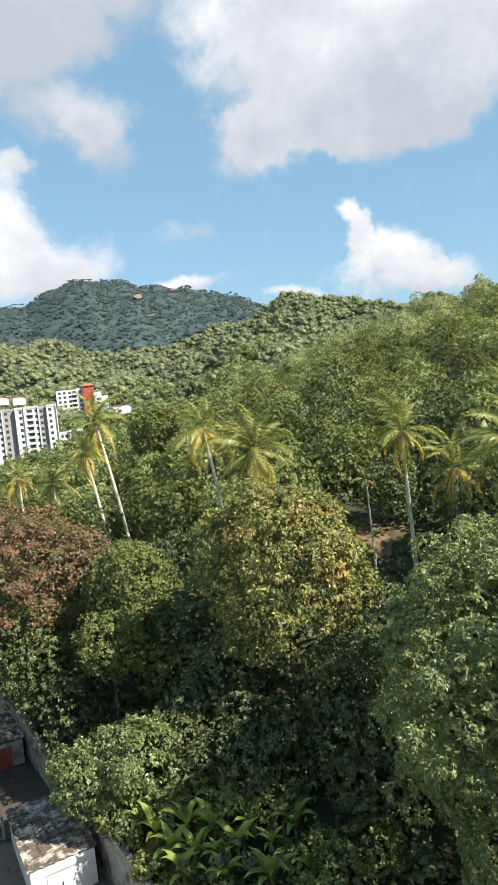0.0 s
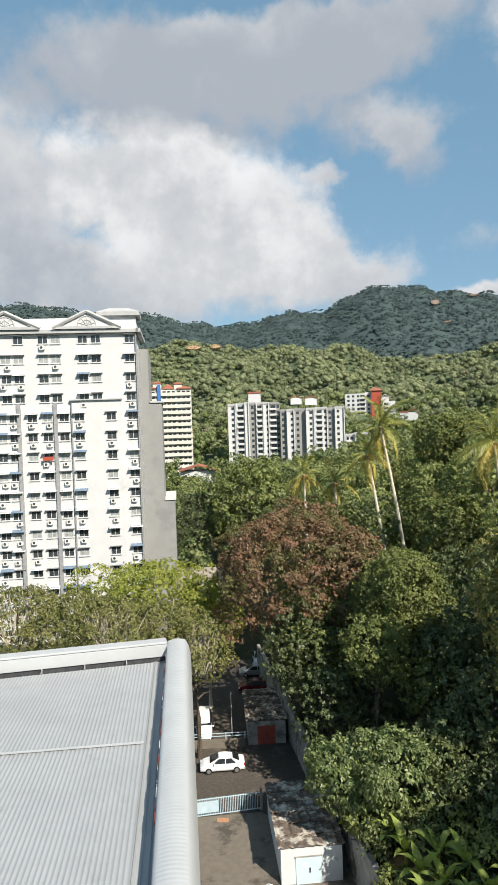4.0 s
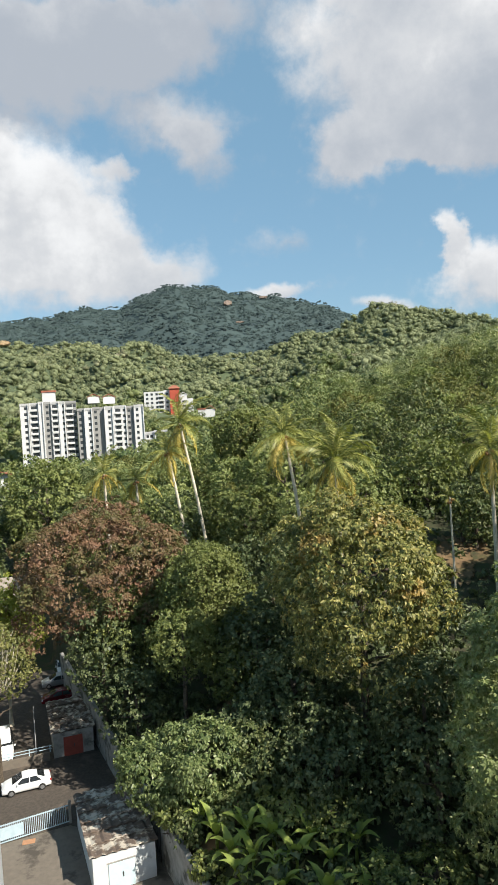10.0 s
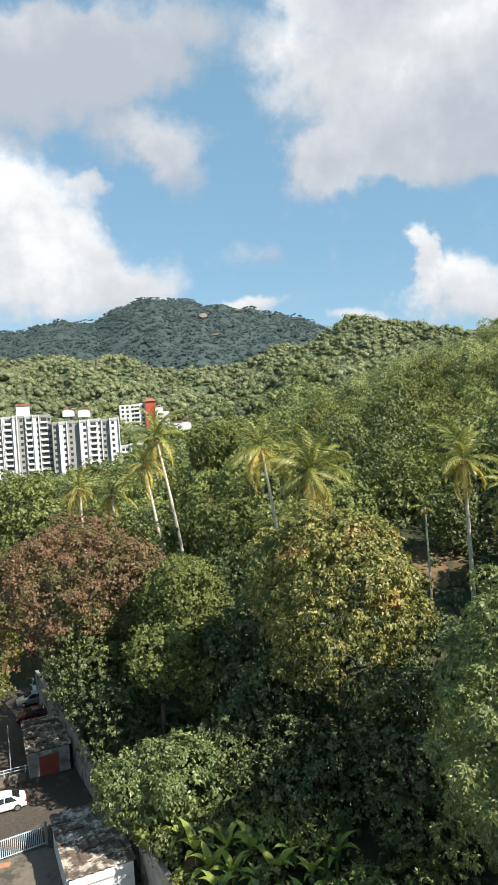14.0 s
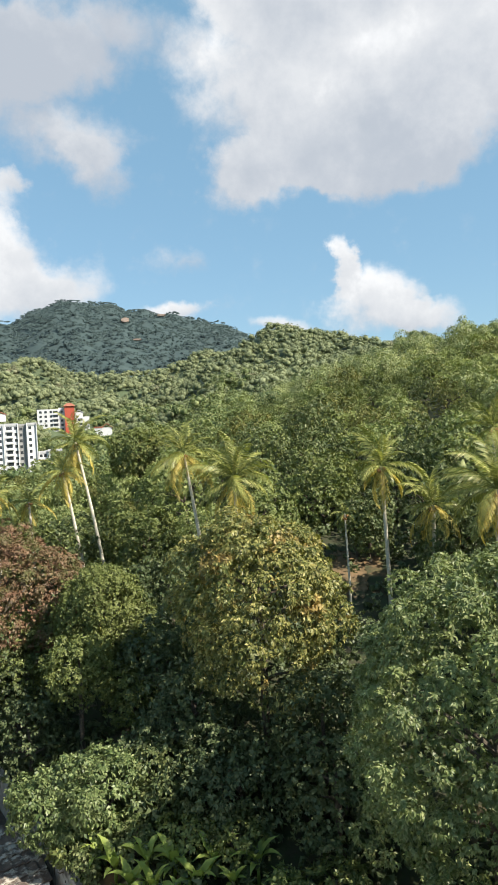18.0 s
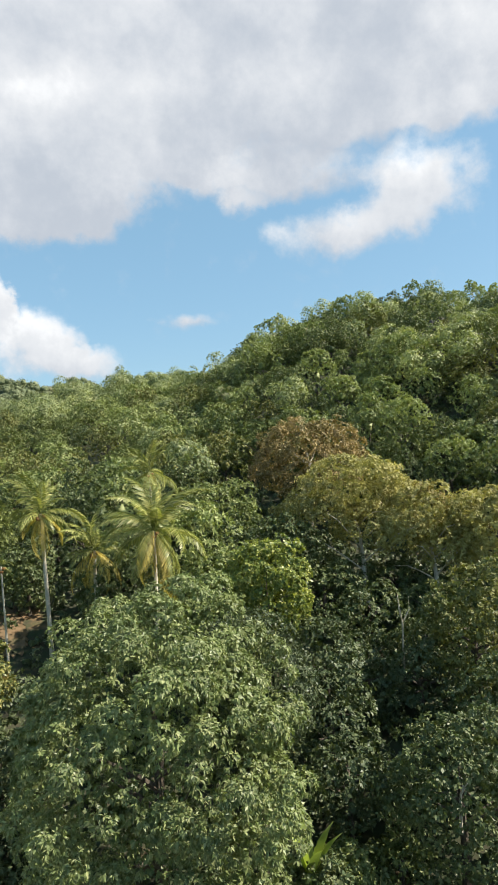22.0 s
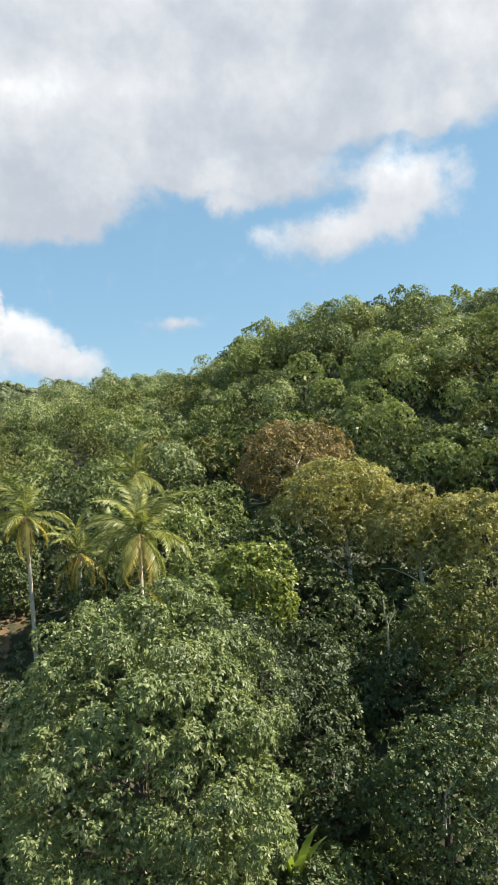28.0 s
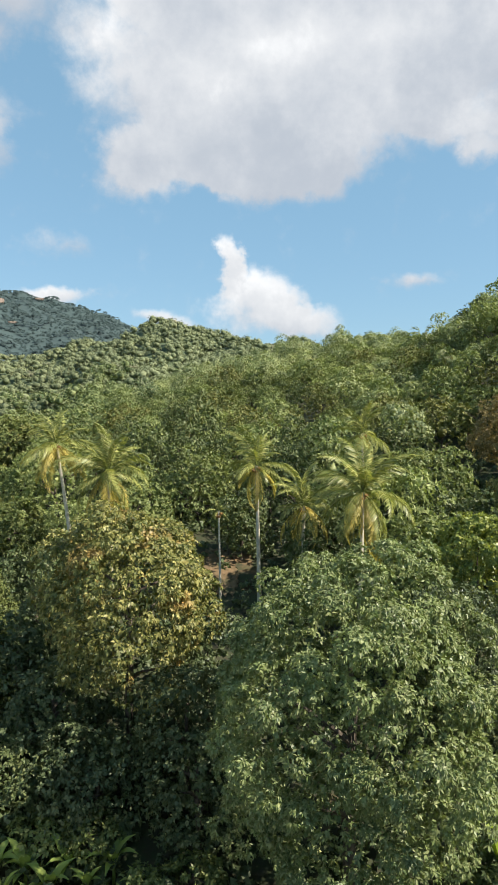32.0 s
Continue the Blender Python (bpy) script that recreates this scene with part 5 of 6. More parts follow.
tree("tree", "green tree in front of the low red-roofed house", -109.5, 190.0, 12.2, 7.5, 6.2, LEAF_LUSH, 142, 6000, 0.6, 0.34, 1.8, 46, low=-0.8)
tree("small_tree", "small light green tree in front of darker trees", -13.8, 56.4, 13.8, 2.9, 3.7, LEAF_ROUND, 16, 10000, 0.2, 0.28, 0.9, 36, low=-0.8)
tree("small_tree", "small light green tree in front of darker trees", -9.6, 57.3, 11.0, 2.5, 3.0, LEAF_ROUND, 17, 7000, 0.22, 0.28, 0.8, 26, low=-0.8)
tree("broad_leaved_shrub", "broad-leaved light green shrub by the retaining wall", -14.2, 48.2, 7.2, 3.2, 3.0, LEAF_BANK, 18, 14000, 0.27, 0.22, 0.8, 40, low=-0.8, droop=0.6)
tree("broad_leaved_shrub", "broad-leaved light green shrub on the bank", -10.2, 47.8, 8.4, 3.6, 3.2, LEAF_BANK, 19, 14000, 0.27, 0.22, 0.8, 42, low=-0.8, droop=0.6)
tree("broad_leaved_shrub", "broad-leaved dark green shrub on the bank", -6.6, 48.4, 8.2, 3.0, 3.4, LEAF_DARK, 20, 9000, 0.28, 0.28, 0.8, 40, low=-0.8)
def twigs(ob, rng, rx, rz, height, count):
    """Thin pale bare twigs that fan out through a shrub's crown."""
    bm = bmesh.new()
    for k in range(count):
        turn, out = rng.uniform(0, math.tau), rng.uniform(0.3, 1.0)
        tip = Vector((math.cos(turn) * rx * out, math.sin(turn) * rx * out, height + rz * (0.95 - 0.6 * out * out) * rng.uniform(0.7, 1.05)))
        foot = Vector((tip.x * 0.35, tip.y * 0.35, max(height - rz * 0.6, 0.5)))
        bend = (foot + tip) / 2 + Vector(rng.normal(0, 0.4, 3))
        tube(bm, [foot, bend, tip], [0.06, 0.042, 0.015], 4)
        side = bend + (tip - foot) * 0.25 + Vector(rng.normal(0, 0.7, 3))
        tube(bm, [bend, (bend + side) / 2 + Vector(rng.normal(0, 0.1, 3)), side], [0.036, 0.027, 0.012], 4)
    part("brushwood", bm, BARK_PALE, ob, "pale bare twigs")


SHRUB = "yellow-green leafy shrub beside the car park"
DRY = "half-dry olive shrub with pale bare twigs"
for k, (x, y, z, rx, rz, n) in enumerate(((-41.5, 65.5, 14.2, 6.4, 4.8, 16000), (-49.0, 68.0, 12.0, 6.0, 5.0, 12000), (-37.5, 70.0, 11.4, 4.2, 4.8, 9000), (-46.0, 84.0, 5.4, 5.0, 4.0, 8000), (-50.0, 92.0, 3.6, 4.2, 3.0, 6000))):
    tree("shrub", SHRUB, x, y, z, rx, rz, LEAF_SHRUB, 21 + k, n, 0.24, 0.28, 1.1, 50, low=-0.7, fill=0.15, bark=BARK_PALE)
for k, (x, y, z, rx, rz, n) in enumerate(((-36.5, 59.5, 12.0, 4.4, 4.2, 9000), (-46.0, 56.5, 13.0, 6.0, 4.2, 13000), (-33.0, 58.8, 11.2, 3.6, 4.2, 8000), (-40.5, 54.5, 14.0, 4.8, 3.4, 9000), (-50.0, 52.0, 14.6, 5.0, 4.0, 8000))):
    ob = tree("shrub", DRY, x, y, z, rx, rz, LEAF_DRY, 61 + k, int(n * 1.3), 0.2, 0.3, 1.0, 50, low=-0.7, fill=0.2, bark=BARK)
    twigs(ob, np.random.default_rng(70 + k), rx, rz, z - ground_at(x, y), 45)
tree("tree", "dense mid green tree behind the red-leaved tree", -55.3, 123.3, 18.1, 8.8, 10.2, LEAF_LUSH, 125, 18000, 0.42, 0.32, 1.5, 66, low=-0.8)
tree("tree", "leafy green tree beside the tall palms", -16.2, 119.0, 29.6, 5.2, 6.0, LEAF_ROUND, 128, 10000, 0.4, 0.32, 1.3, 50, low=-0.8)
tree("tree", "rounded green tree behind the round tree", -10.5, 82.0, 19.6, 5.0, 5.2, LEAF_ROUND, 129, 14000, 0.3, 0.3, 1.1, 56, low=-0.8)
# Leaves of these trees are coloured darker in place of shade from their neighbours.
SHADE = "green tree with leaves darkened as if shaded by its neighbours"
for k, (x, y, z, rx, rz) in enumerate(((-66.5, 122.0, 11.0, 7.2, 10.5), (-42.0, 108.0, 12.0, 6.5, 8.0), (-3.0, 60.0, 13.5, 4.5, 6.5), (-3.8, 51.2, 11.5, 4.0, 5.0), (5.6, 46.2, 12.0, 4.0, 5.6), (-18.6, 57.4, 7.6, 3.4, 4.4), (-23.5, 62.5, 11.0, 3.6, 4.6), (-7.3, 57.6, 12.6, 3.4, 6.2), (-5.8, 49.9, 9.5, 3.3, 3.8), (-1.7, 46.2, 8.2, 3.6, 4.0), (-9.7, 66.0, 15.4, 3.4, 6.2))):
    tree("tree", SHADE, x, y, z, rx, rz, LEAF_PAINTED_SHADE, 300 + k, int(700 + 125 * rx * rz * 2), 0.29, 0.28, 1.1, 44, low=-0.9)
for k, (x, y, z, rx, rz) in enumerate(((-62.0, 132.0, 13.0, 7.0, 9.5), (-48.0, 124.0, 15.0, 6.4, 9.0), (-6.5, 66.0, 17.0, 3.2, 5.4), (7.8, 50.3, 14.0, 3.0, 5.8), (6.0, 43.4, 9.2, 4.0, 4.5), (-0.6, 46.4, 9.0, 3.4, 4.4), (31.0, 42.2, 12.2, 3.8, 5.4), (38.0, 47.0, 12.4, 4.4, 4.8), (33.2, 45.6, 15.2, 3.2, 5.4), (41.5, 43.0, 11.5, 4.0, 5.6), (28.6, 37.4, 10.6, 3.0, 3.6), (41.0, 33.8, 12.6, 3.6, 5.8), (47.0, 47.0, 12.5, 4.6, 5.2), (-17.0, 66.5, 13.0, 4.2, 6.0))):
    tree("tree", SHADE, x, y, z, rx, rz, LEAF_PAINTED_SHADE if k in (3, 4, 5, 6, 7, 8, 9, 10) else LEAF_DARK, 330 + k, int(700 + 125 * rx * rz * 2), 0.29, 0.28, 1.1, 44, low=-0.9)
FERN = "low leafy shrub on the bank above the wall"
for k, (x, y, z, rx, rz) in enumerate(((-7.2, 39.6, 3.9, 1.2, 0.8), (-4.6, 39.4, 3.9, 1.3, 0.8), (-2.2, 38.4, 3.9, 1.3, 0.8), (-9.4, 41.8, 4.2, 0.9, 0.8), (-6.0, 37.6, 3.8, 1.2, 0.8), (-11.2, 44.6, 5.0, 1.1, 1.2), (-13.0, 46.4, 5.2, 1.2, 1.3), (1.6, 39.0, 5.2, 2.0, 1.8), (-3.8, 37.0, 3.8, 1.3, 0.8), (5.0, 39.4, 5.6, 2.2, 2.0), (23.0, 34.0, 6.0, 2.0, 1.8), (26.8, 34.6, 6.2, 2.0, 1.6), (29.6, 33.6, 6.4, 2.0, 1.8), (20.6, 32.4, 5.6, 2.2, 2.0), (22.2, 32.0, 8.0, 1.8, 2.4), (24.4, 33.4, 7.6, 2.0, 2.2), (-4.2, 44.4, 6.4, 2.0, 1.8), (-7.8, 44.8, 6.0, 1.8, 1.6), (-1.0, 43.6, 6.6, 2.0, 1.8), (-8.6, 46.2, 6.2, 1.6, 1.5))):
    tree("low_shrub", FERN, x, y, z, rx, rz, (LEAF_ROUND, LEAF_LUSH, LEAF_DARK)[k % 3], 400 + k, int(500 + 420 * rx * rz), 0.3, 0.24, 0.6, 16, low=-0.9, category="shrub")
GREEN = "leafy green tree on the bank among the palms"
for k, (x, y, z, rx, rz) in enumerate(((10.0, 85.4, 23.6, 5.0, 4.2), (4.0, 80.5, 22.6, 4.4, 3.8), (15.2, 73.4, 22.4, 2.8, 4.2), (31.1, 59.0, 20.8, 4.8, 4.2), (39.2, 75.3, 26.0, 5.8, 5.0), (41.1, 63.0, 22.6, 4.6, 4.6), (-23.5, 92.0, 19.0, 5.0, 5.5), (-31.5, 90.0, 17.5, 4.6, 5.5), (22.5, 64.5, 21.5, 4.2, 4.6), (-2.5, 79.0, 20.5, 4.5, 5.0), (25.5, 50.0, 18.0, 4.4, 5.0), (35.5, 66.0, 22.5, 4.4, 4.8))):
    tree("tree", GREEN, x, y, z, rx, rz, (LEAF_HILL, LEAF_LUSH, LEAF_DARK)[k % 3], 360 + k, int(1000 + 170 * rx * rz * 2), 0.3, 0.3, 1.2, 44, low=-0.9)
tree("tree", "yellow-green sunlit tree beside the large tree", 30.5, 49.6, 21.6, 3.8, 5.4, LEAF_YELLOW, 33, 11000, 0.3, 0.32, 0.9, 50, low=-0.8)
tree("tree", "tall domed tree with rusty brown foliage", 55.4, 77.2, 31.8, 7.6, 7.4, LEAF_BROWN, 34, 30000, 0.3, 0.26, 1.1, 90, bark=BARK_PALE, clumps=7, base=20.0)
tree("tree", "olive tree with a spreading crown on the slope", 61.5, 49.5, 23.0, 6.0, 5.6, LEAF_ORANGE, 36, 22000, 0.3, 0.28, 1.0, 70, clumps=8)


def leaning_tree(label, foot, top, rx, rz, leaf, seed, leaves):
    """A tall tree whose pale trunk leans from its foot to a crown of flat layers."""
    rng = np.random.default_rng(seed)
    ob = thing("tree", label, "tree", pose(*foot))
    to = Vector(top) - Vector(foot)
    bm = bmesh.new()
    way = [Vector((0, 0, -1.0)), Vector((0, 0, 0))] + [to * k + Vector((*rng.normal(0, 0.15, 2), 0)) for k in (0.3, 0.55, 0.8, 1.0)]
    tube(bm, way, [0.42, 0.34, 0.28, 0.24, 0.18, 0.1], 9)
    for k in range(7):
        a = to * (0.5 + 0.06 * k)
        turn = k * 2.4 + 2.6
        go = Vector((math.cos(turn) * rx * 0.8, math.sin(turn) * rx * 0.8, rz * rng.uniform(0.3, 0.7)))
        tube(bm, [a, a + go * 0.35 + Vector((0, 0, 0.4)), a + go * 0.7 + Vector((0, 0, 0.5)), a + go], [0.10, 0.08, 0.05, 0.02], 6)
    part("trunk", bm, BARK_PALE, ob, "leaning pale trunk with bare limbs")
    lobes = np.vstack([crown_lobes(rng, rx * q, rz * 0.5, 70, 1.15, -0.45, (0.8, 1.05), clumps=5) + np.array([dx * rx, dy * rx, dz * rz, 0, 0, 0, 0]) for dx, dy, dz, q in ((0.0, 0.0, 0.45, 0.75), (-0.45, 0.25, -0.05, 0.6), (0.5, -0.2, 0.05, 0.6), (0.1, -0.3, -0.3, 0.6))])
    v, f = leaf_quads(lobes, leaves, 0.3, 0.26, rng)
    part_of("crown", np_mesh("crown", v, f), leaf, ob, at=pose(*to))
    return ob


leaning_tree("tall tree with olive foliage in layers and a leaning pale trunk", (48.0, 56.2, 13.0), (50.8, 61.9, 26.4), 8.6, 7.0, LEAF_ORANGE, 35, 52000)
leaning_tree("tall olive tree with a pale trunk on the slope", (55.2, 53.0, 13.0), (56.0, 54.8, 23.6), 6.0, 6.4, LEAF_ORANGE, 351, 30000)


def bare_tree(label, x, y, base, height, seed):
    """A thin dead stem that forks."""
    rng = np.random.default_rng(seed)
    ob = thing("bare_tree", label, "dead tree", pose(x, y, base))
    bm = bmesh.new()
    fork = Vector((0.2, 0, height * 0.6))
    tube(bm, [(0, 0, -0.5), (0.1, 0, height * 0.3), fork], [0.13, 0.10, 0.08], 7)
    for k in range(3):
        tip = fork + Vector((rng.uniform(-0.3, 0.3) * height * 0.6, rng.uniform(-0.2, 0.2) * height, height * rng.uniform(0.2, 0.4)))
        tube(bm, [fork, (fork + tip) / 2 + Vector(rng.normal(0, 0.15, 3)), tip], [0.07, 0.05, 0.02], 6)
    part("trunk", bm, BARK_PALE, ob)


for k, (x, y, z, rx, rz) in enumerate(((45.5, 54.0, 15.6, 4.2, 4.6), (51.5, 51.0, 15.0, 4.0, 4.6), (43.0, 58.5, 17.4, 4.0, 4.4), (47.5, 61.5, 18.0, 4.0, 4.0), (53.5, 58.5, 17.0, 3.8, 4.0))):
    tree("tree", "dark green tree below the olive trees", x, y, z, rx, rz, LEAF_DARK, 500 + k, 5000, 0.3, 0.28, 1.1, 44, low=-0.9)
bare_tree("thin bare pale tree that forks among dark leaves", 42.0, 45.6, 13.2, 7.4, 3)
bare_tree("short bare pale stem at the edge of the clearing", 31.8, 30.3, 9.6, 3.2, 4)
tree("tree", "dark olive tree at the edge of the clearing", 45.5, 40.2, 17.0, 4.8, 6.6, LEAF_OLIVE, 37, 13000, 0.3, 0.3, 1.1, 56, low=-0.8)
# The darker leaf tone on this tree stands in for shade.
tree("tree", "olive green tree at the edge of the clearing", 33.0, 31.2, 10.8, 5.2, 5.8, LEAF_DARK, 38, 16000, 0.26, 0.28, 1.0, 66, low=-0.8)

# ---- trees of the hillside, built once a kind and set out over the slope ----


def pattern_tree(seed, leaf, rx, rz, leaves, size, lump, count):
    rng = np.random.default_rng(seed)
    ob = thing("hillside_tree", "leafy green tree on the wooded slope", "tree", pose(0, 0, -80), "hillside trees")
    part("trunk", trunk_mesh(rng, 6.5, 0.22, rx * 0.7, 5), BARK, ob)
    lobes = crown_lobes(rng, rx, rz, count, lump, -0.6)
    v, f = leaf_quads(lobes, leaves, size, 0.34, rng, three=True)
    v2, f2 = cores(np.zeros((1, 3)), np.ones(1) * 0.14, rng, 2, 0.4)
    v2 = v2 * np.array([rx, rx, rz])
    part_of("crown", np_mesh("crown", np.vstack([v, v2]), np.vstack([f, f2 + len(v)])), leaf, ob, at=pose(0, 0, 6.5))
    return ob


KINDS = [pattern_tree(80 + k, *row) for k, row in enumerate((
    (LEAF_HILL, 4.2, 4.2, 4600, 0.34, 1.35, 40), (LEAF_HILL, 3.6, 5.0, 4400, 0.34, 1.25, 40), (LEAF_LUSH, 4.0, 4.0, 4600, 0.34, 1.3, 40), (LEAF_DARK, 4.6, 4.6, 5000, 0.34, 1.45, 42),
    (LEAF_OLIVE, 4.0, 4.4, 4400, 0.33, 1.3, 40), (LEAF_ROUND, 4.2, 3.8, 5000, 0.32, 1.3, 42)))]
rng = np.random.default_rng(99)
spots, tries = [], 0
while len(spots) < 290 and tries < 40000:
    tries += 1
    az, d = rng.uniform(-24, 57), math.sqrt(rng.uniform(62 ** 2, 200 ** 2))
    x, y = d * math.sin(radians(az)), d * math.cos(radians(az))
    if wall_side(x, y) < 6 or (6 < az < 15 and d < 82) or (az < 6 and d < 84) or (26 < az and d < 112):
        continue
    if any((x - a) ** 2 + (y - b) ** 2 < (4.6 + d * 0.012) ** 2 for a, b in spots):
        continue
    spots.append((x, y))
first = set()
for x, y in spots:
    k = int(rng.choice(6, p=(0.24, 0.18, 0.14, 0.2, 0.12, 0.12)))
    s = rng.uniform(0.75, 1.3)
    m = pose(x, y, ground_at(x, y) - 1.5 * s, rng.uniform(-6, 6), rng.uniform(-6, 6), rng.uniform(0, 360))
    if k in first:
        ob = copy_thing(KINDS[k], m)
    else:
        first.add(k)
        ob = KINDS[k]
        ob.matrix_basis = m
    ob.scale = (s, s, s * rng.uniform(0.9, 1.2))

# a row that closes the foot of the slope behind the brown and olive trees
for k in range(18):
    a, d = 36.5 + 20.5 * (k % 9) / 8 + rng.uniform(-0.7, 0.7), (101.0 if k < 9 else 109.0) + rng.uniform(-2.5, 2.5)
    x, y = d * math.sin(radians(a)), d * math.cos(radians(a))
    ob = copy_thing(KINDS[(3, 2, 5, 3, 0)[k % 5]], pose(0, 0, 0))
    s = rng.uniform(0.8, 1.15)
    ob.matrix_basis = pose(x, y, ground_at(x, y) - 1.5 * s, rng.uniform(-6, 6), rng.uniform(-6, 6), rng.uniform(0, 360))
    ob.scale = (s, s, s * rng.uniform(0.95, 1.2))


SLENDER = thing("slender_tree", "slender sparse tree standing above the ridge", "tree", pose(0, 0, -90), "ridge trees")
part("trunk", trunk_mesh(np.random.default_rng(7), 13.5, 0.18, 2.2, 7), BARK_PALE, SLENDER)
v, f = leaf_quads(crown_lobes(np.random.default_rng(8), 2.8, 3.4, 13, 0.9, -0.7), 700, 0.6, 0.32, np.random.default_rng(9))
part_of("crown", np_mesh("crown", v, f), LEAF_HILL, SLENDER, at=pose(0, 0, 12.6))
for k in range(22):
    a = 31.5 + 24 * k / 21 + rng.uniform(-0.5, 0.5)
    d = rng.uniform(203, 216)
    x, y = d * math.sin(radians(a)), d * math.cos(radians(a))
    m = pose(x, y, ground_at(x, y) - 1.0, rng.uniform(-5, 5), rng.uniform(-5, 5), rng.uniform(0, 360))
    ob = copy_thing(SLENDER, m) if k else SLENDER
    ob.matrix_basis = m
    q = rng.uniform(0.6, 1.0)
    ob.scale = (q, q, q)


def woods(name, label, leaf, az0, az1, d0, d1, gap, crown, leaves, size, seed, test, lumps=6, uneven=0.7, core=0.42, bulk=(0.28, 0.55), lumpy=False, rise=1.0, ruffle=0.35, sizes=(0.6, 1.4), squash=1.0, up=0.45, face=0.0):
    """A far wood as one mesh: uneven crowns of leaf clumps set out over the slope, each tree with a tone of its own."""
    rng = np.random.default_rng(seed)
    n = int(radians(az1 - az0) * (d1 ** 2 - d0 ** 2) / 2 / gap ** 2)
    az, d = np.radians(rng.uniform(az0, az1, n)), np.sqrt(rng.uniform(d0 ** 2, d1 ** 2, n))
    x, y = d * np.sin(az), d * np.cos(az)
    keep = test(x, y, d, np.degrees(az))
    x, y = x[keep], y[keep]
    n = len(x)
    r = crown * rng.uniform(*sizes, n)
    z = land(x, y) + r * rise * rng.uniform(1 - uneven, 1 + uneven, n)
    c = rng.normal(size=(n, lumps, 3))
    c[:, :, 2] = np.abs(c[:, :, 2]) * 0.9
    c /= np.linalg.norm(c, axis=2)[:, :, None]
    c *= (r[:, None] * rng.uniform(0.35, 0.75, (n, lumps)))[:, :, None]
    c[:, :, 2] *= squash
    lr = r[:, None] * rng.uniform(*bulk, (n, lumps))
    pick = rng.integers(0, lumps, (n, leaves))
    rows = np.arange(n)[:, None]
    u = rng.normal(size=(n, leaves, 3)) + c[rows, pick] / r[:, None, None]
    u[:, :, 2] += up
    u[:, :, :2] -= face * (np.stack([x, y], 1) / np.hypot(x, y)[:, None])[:, None, :]
    u /= np.linalg.norm(u, axis=2)[:, :, None]
    p = np.stack([x, y, z], 1)[:, None, :] + c[rows, pick] + u * (lr[rows, pick] * rng.uniform(0.8, 1.08, (n, leaves)))[:, :, None] * np.array([1, 1, squash])
    p, u = p.reshape(-1, 3), u.reshape(-1, 3)
    m = len(p)
    a = rng.normal(0, 1, (m, 3)) + np.array([0, 0, -0.3])
    a -= u * (0.8 * (a * u).sum(1))[:, None]
    a /= np.linalg.norm(a, axis=1)[:, None]
    s = np.cross(a, u + rng.normal(0, ruffle, (m, 3)))
    s /= np.linalg.norm(s, axis=1)[:, None] + 1e-9
    L = (size * rng.uniform(0.6, 1.4, m))[:, None]
    v = np.stack([p - a * L * 0.5 - s * L * 0.4, p - a * L * 0.5 + s * L * 0.4, p + a * L * 0.5], 1).reshape(-1, 3)
    f = np.arange(m * 3).reshape(-1, 3)
    if lumpy:
        v2, f2 = cores((np.stack([x, y, z], 1)[:, None, :] + c).reshape(-1, 3), (lr * core).ravel(), rng, squash=squash)
    else:
        v2, f2 = cores(np.stack([x, y, z + r * 0.2], 1), r * core, rng, squash=squash)
    me = np_mesh(name, np.vstack([v, v2]), np.vstack([f, f2 + len(v)]))
    me.polygons.foreach_set("use_smooth", np.ones(len(me.polygons), bool))
    tone = me.attributes.new("tone", "FLOAT", "POINT")
    drift = np.sin(x * 0.061 + 2 * np.sin(y * 0.037)) * np.sin(y * 0.053 + 1.7 * np.sin(x * 0.029))
    each = np.clip(0.5 + 0.38 * drift + rng.uniform(-0.42, 0.42, n), 0, 1)
    tone.data.foreach_set("value", np.concatenate([np.repeat(each, leaves * 3), np.repeat(each, len(v2) // n)]).astype(np.float32))
    me.materials.append(leaf)
    tagged(new(name, me), label, "woods", kind="stuff")


BUILT = ((-124, 326, 37), (-108, 452, 22), (-70, 397, 17), (-165, 277, 17), (-110, 205, 10))


def clear_of(x, y):
    """True away from the far buildings."""
    ok = np.ones(len(x), bool)
    for bx, by, r in BUILT:
        ok &= np.hypot(x - bx, y - by) > r
    return ok


woods("slope_woods", "mixed green woods on the near slope", LEAF_SLOPE, -3, 58, 95, 345, 6.4, 4.4, 1000, 0.44, 201, lambda x, y, d, az: (wall_side(x, y) > 6) & ((d < 225) | (az < 33)) & ((d > 170) | (az > 20)) & ((d > 112) | (az < 26)), 9, 0.8, 0.16, (0.28, 0.5), True, 1.0, 0.3, (0.5, 1.4))
woods("valley_woods", "green trees in the valley before the apartment blocks", LEAF_VALLEY, -50, 2, 130, 235, 6.2, 4.2, 460, 0.6, 202, lambda x, y, d, az: clear_of(x, y), 10, 0.8, 0.22, (0.26, 0.5))
woods("valley_woods", "green trees in the valley round the apartment blocks", LEAF_VALLEY, -50, 2, 235, 470, 6.4, 4.2, 130, 1.1, 206, lambda x, y, d, az: clear_of(x, y))
woods("hill_woods", "light green woods on the far hill, paled by a haze tint", LEAF_FAR_HAZE, -50, 20, 400, 765, 4.5, 3.5, 64, 0.95, 203, lambda x, y, d, az: clear_of(x, y), 5, 0.5, 0.55, (0.35, 0.6), False, 0.7, 0.5, (0.5, 1.6), 0.85, 0.7, 0.3)
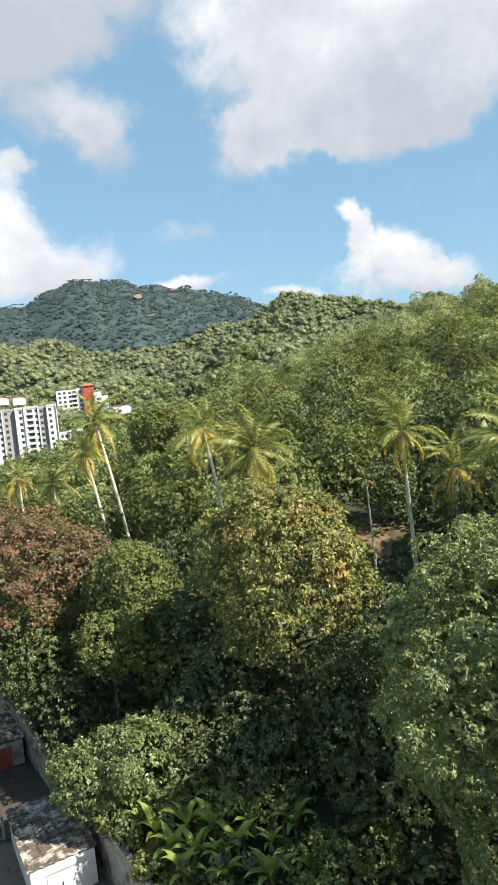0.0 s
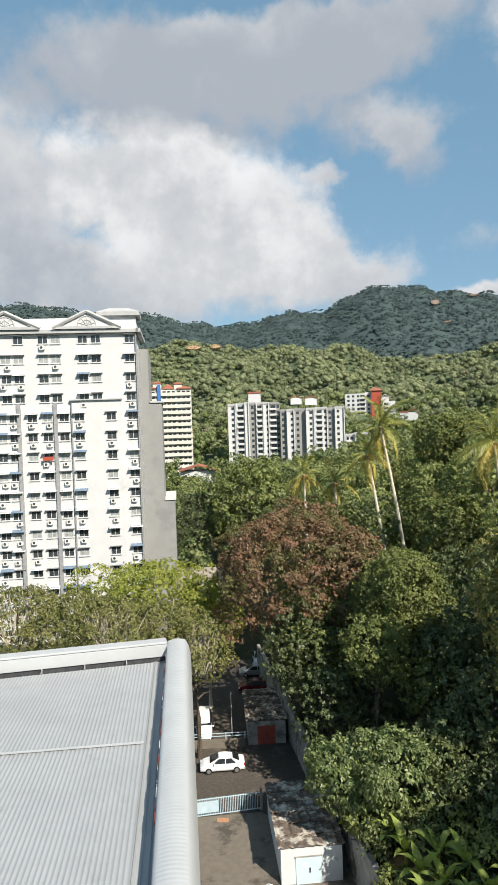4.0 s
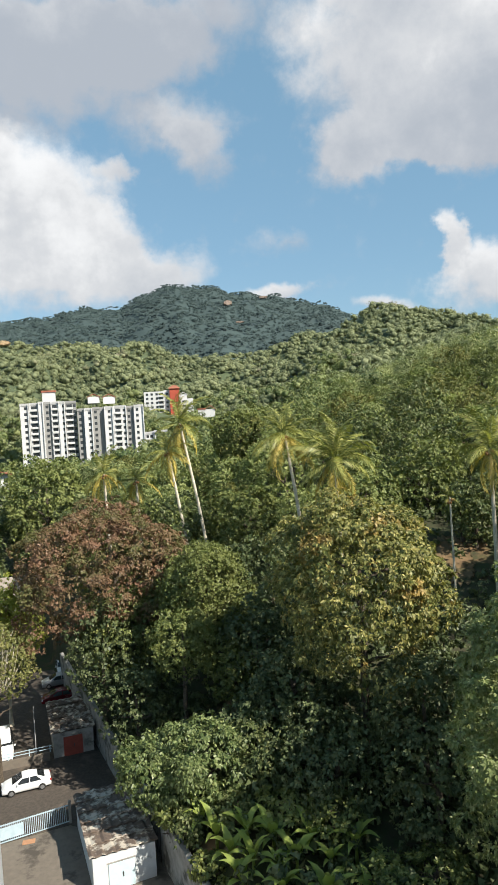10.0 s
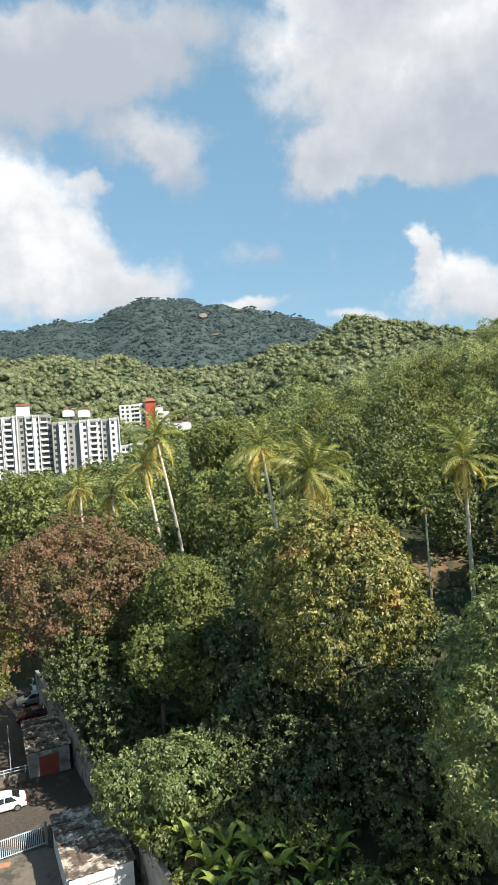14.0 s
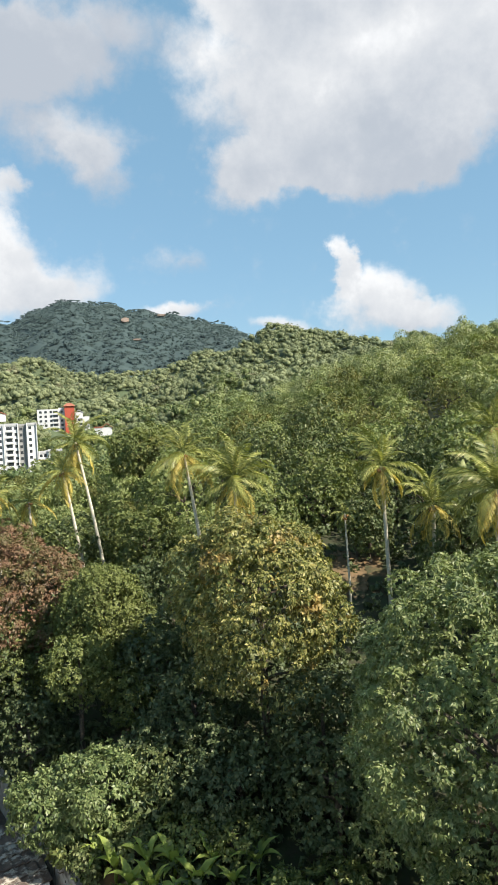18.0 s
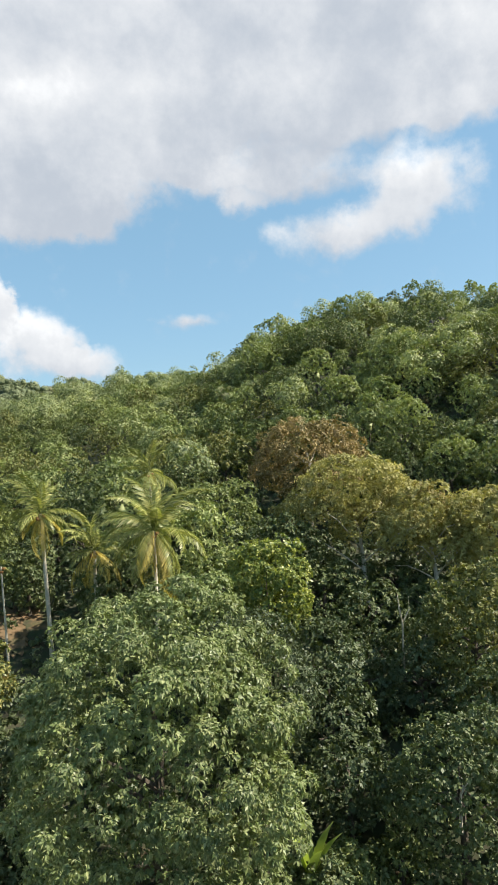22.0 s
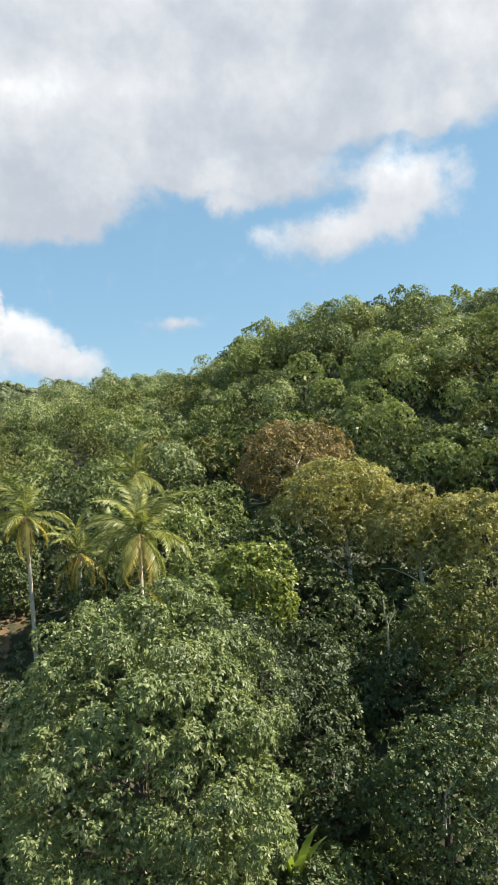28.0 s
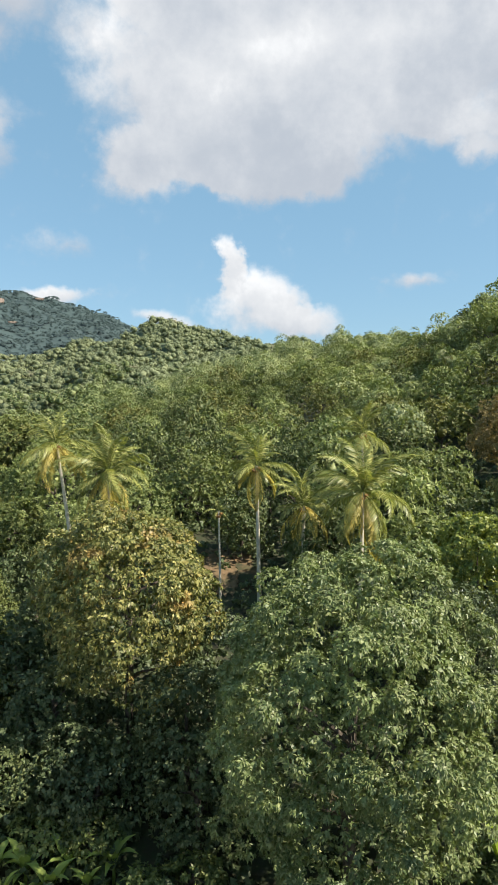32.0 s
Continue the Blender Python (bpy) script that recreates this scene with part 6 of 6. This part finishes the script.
woods("mountain_woods", "dark green forest on the distant mountain, tinted for haze and cloud shade", LEAF_MOUNT_HAZE, -50, 12, 900, 2010, 9.5, 5.0, 16, 3.6, 204, lambda x, y, d, az: d > 0, 3, 0.5, 0.3, (0.5, 0.8), False, 0.1, 0.12, (0.4, 1.5), 0.45, 2.2, 2.2)
# Undergrowth takes the darkened leaf colour, so shade is part of its tone.
woods("undergrowth", "undergrowth of creepers and weeds on the slope, shade put in its colour", LEAF_PAINTED_SHADE, -22, 57, 30, 140, 1.3, 0.8, 26, 0.45, 205, lambda x, y, d, az: (wall_side(x, y) > 1.0) & ~((az > 8) & (az < 12.5) & (d > 60) & (d < 86) & (np.sin(x * 2.1) * np.sin(y * 1.7) > -0.3)), 3, 0.7, 0.2)


# ---- sunlit bare earth under the areca palm ----


def earth_clearing(name, label, x0, x1, y0, y1, seed):
    """A ragged sheet of trodden earth that follows the slope."""
    rng = np.random.default_rng(seed)
    n = 22
    u, w = np.meshgrid(np.linspace(-1, 1, n), np.linspace(-1, 1, n))
    k = 1 / np.maximum(1, np.hypot(u, w)) * rng.uniform(0.85, 1.05, u.shape)
    x, y = (x0 + x1) / 2 + u * k * (x1 - x0) / 2, (y0 + y1) / 2 + w * k * (y1 - y0) / 2
    v = np.stack([x, y, land(x, y) + 0.14 + rng.uniform(-0.05, 0.05, x.shape)], -1).reshape(-1, 3)
    i, j = np.meshgrid(np.arange(n - 1), np.arange(n - 1), indexing="ij")
    f = np.stack([i * n + j, i * n + j + 1, (i + 1) * n + j + 1, (i + 1) * n + j], -1).reshape(-1, 4)
    tagged(part_of(name, np_mesh(name, v, f), TRODDEN), label, "ground", kind="structure")


earth_clearing("ground_clearing", "bare sunlit brown earth between the palms", 10.4, 14.4, 67, 77, 5)
tree("small_tree", "small dark-trunked tree in the earth clearing", 14.0, 74.5, 22.6, 2.2, 2.4, LEAF_LUSH, 140, 3600, 0.3, 0.26, 0.8, 26, low=-0.6)


# ---- bare rock and earth on the slopes ----


def bare_patch(name, label, az, el, width, height, material, seed, lift):
    """A ragged face of rock or earth where the line of sight at az, el meets the slope."""
    d = 60.0
    while float(land(d * math.sin(radians(az)), d * math.cos(radians(az)))) + lift < EYE + d * math.tan(radians(el)) and d < 2100:
        d += 1.0
    x, y = d * math.sin(radians(az)), d * math.cos(radians(az))
    rng = np.random.default_rng(seed)
    bm = bmesh.new()
    nx, nz = 14, 8
    g = {}
    for i in range(nx + 1):
        for j in range(nz + 1):
            u, w = i / nx * 2 - 1, j / nz * 2 - 1
            k = 1 / max(1.0, math.hypot(u, w)) * rng.uniform(0.86, 1.08)
            g[i, j] = bm.verts.new((u * k * width / 2, rng.uniform(-0.04, 0.04) * width + w * height * 0.35, w * k * height / 2))
    for i in range(nx):
        for j in range(nz):
            bm.faces.new((g[i, j], g[i + 1, j], g[i + 1, j + 1], g[i, j + 1]))
    made = bmesh.ops.extrude_face_region(bm, geom=bm.faces[:])
    bmesh.ops.translate(bm, verts=[q for q in made["geom"] if isinstance(q, bmesh.types.BMVert)], vec=(0, height * 0.6, -height * 0.3))
    bmesh.ops.recalc_face_normals(bm, faces=bm.faces[:])
    tagged(part(name, bm, material, at=pose(x, y, EYE + d * math.tan(radians(el)), 0, 0, -az)), label, "rock")


bare_patch("rock_face", "pale pinkish rock face on the dark mountain", -8.15, 9.55, 20, 13, ROCK, 1, 9)
bare_patch("rock_face", "pale rock ledge on the dark mountain", -5.1, 9.85, 24, 6, ROCK, 2, 9)
bare_patch("rock_face", "pale rock ledge on the dark mountain", -7.2, 7.9, 18, 4, ROCK, 3, 9)
bare_patch("bare_earth", "bare orange earth cutting on the wooded hill", -28.6, 6.75, 17, 4.5, EARTH, 4, 9)
bare_patch("bare_earth", "bare orange earth cutting on the wooded hill", -26.8, 6.8, 14, 5, EARTH, 5, 9)
bare_patch("rock_face", "dark bare rock face among the ridge trees", 47.6, 8.9, 9, 8, DARK_ROCK, 6, 7)
bare_patch("rock_face", "dark bare rock face among the ridge trees", 50.2, 7.6, 8, 6, DARK_ROCK, 7, 7)
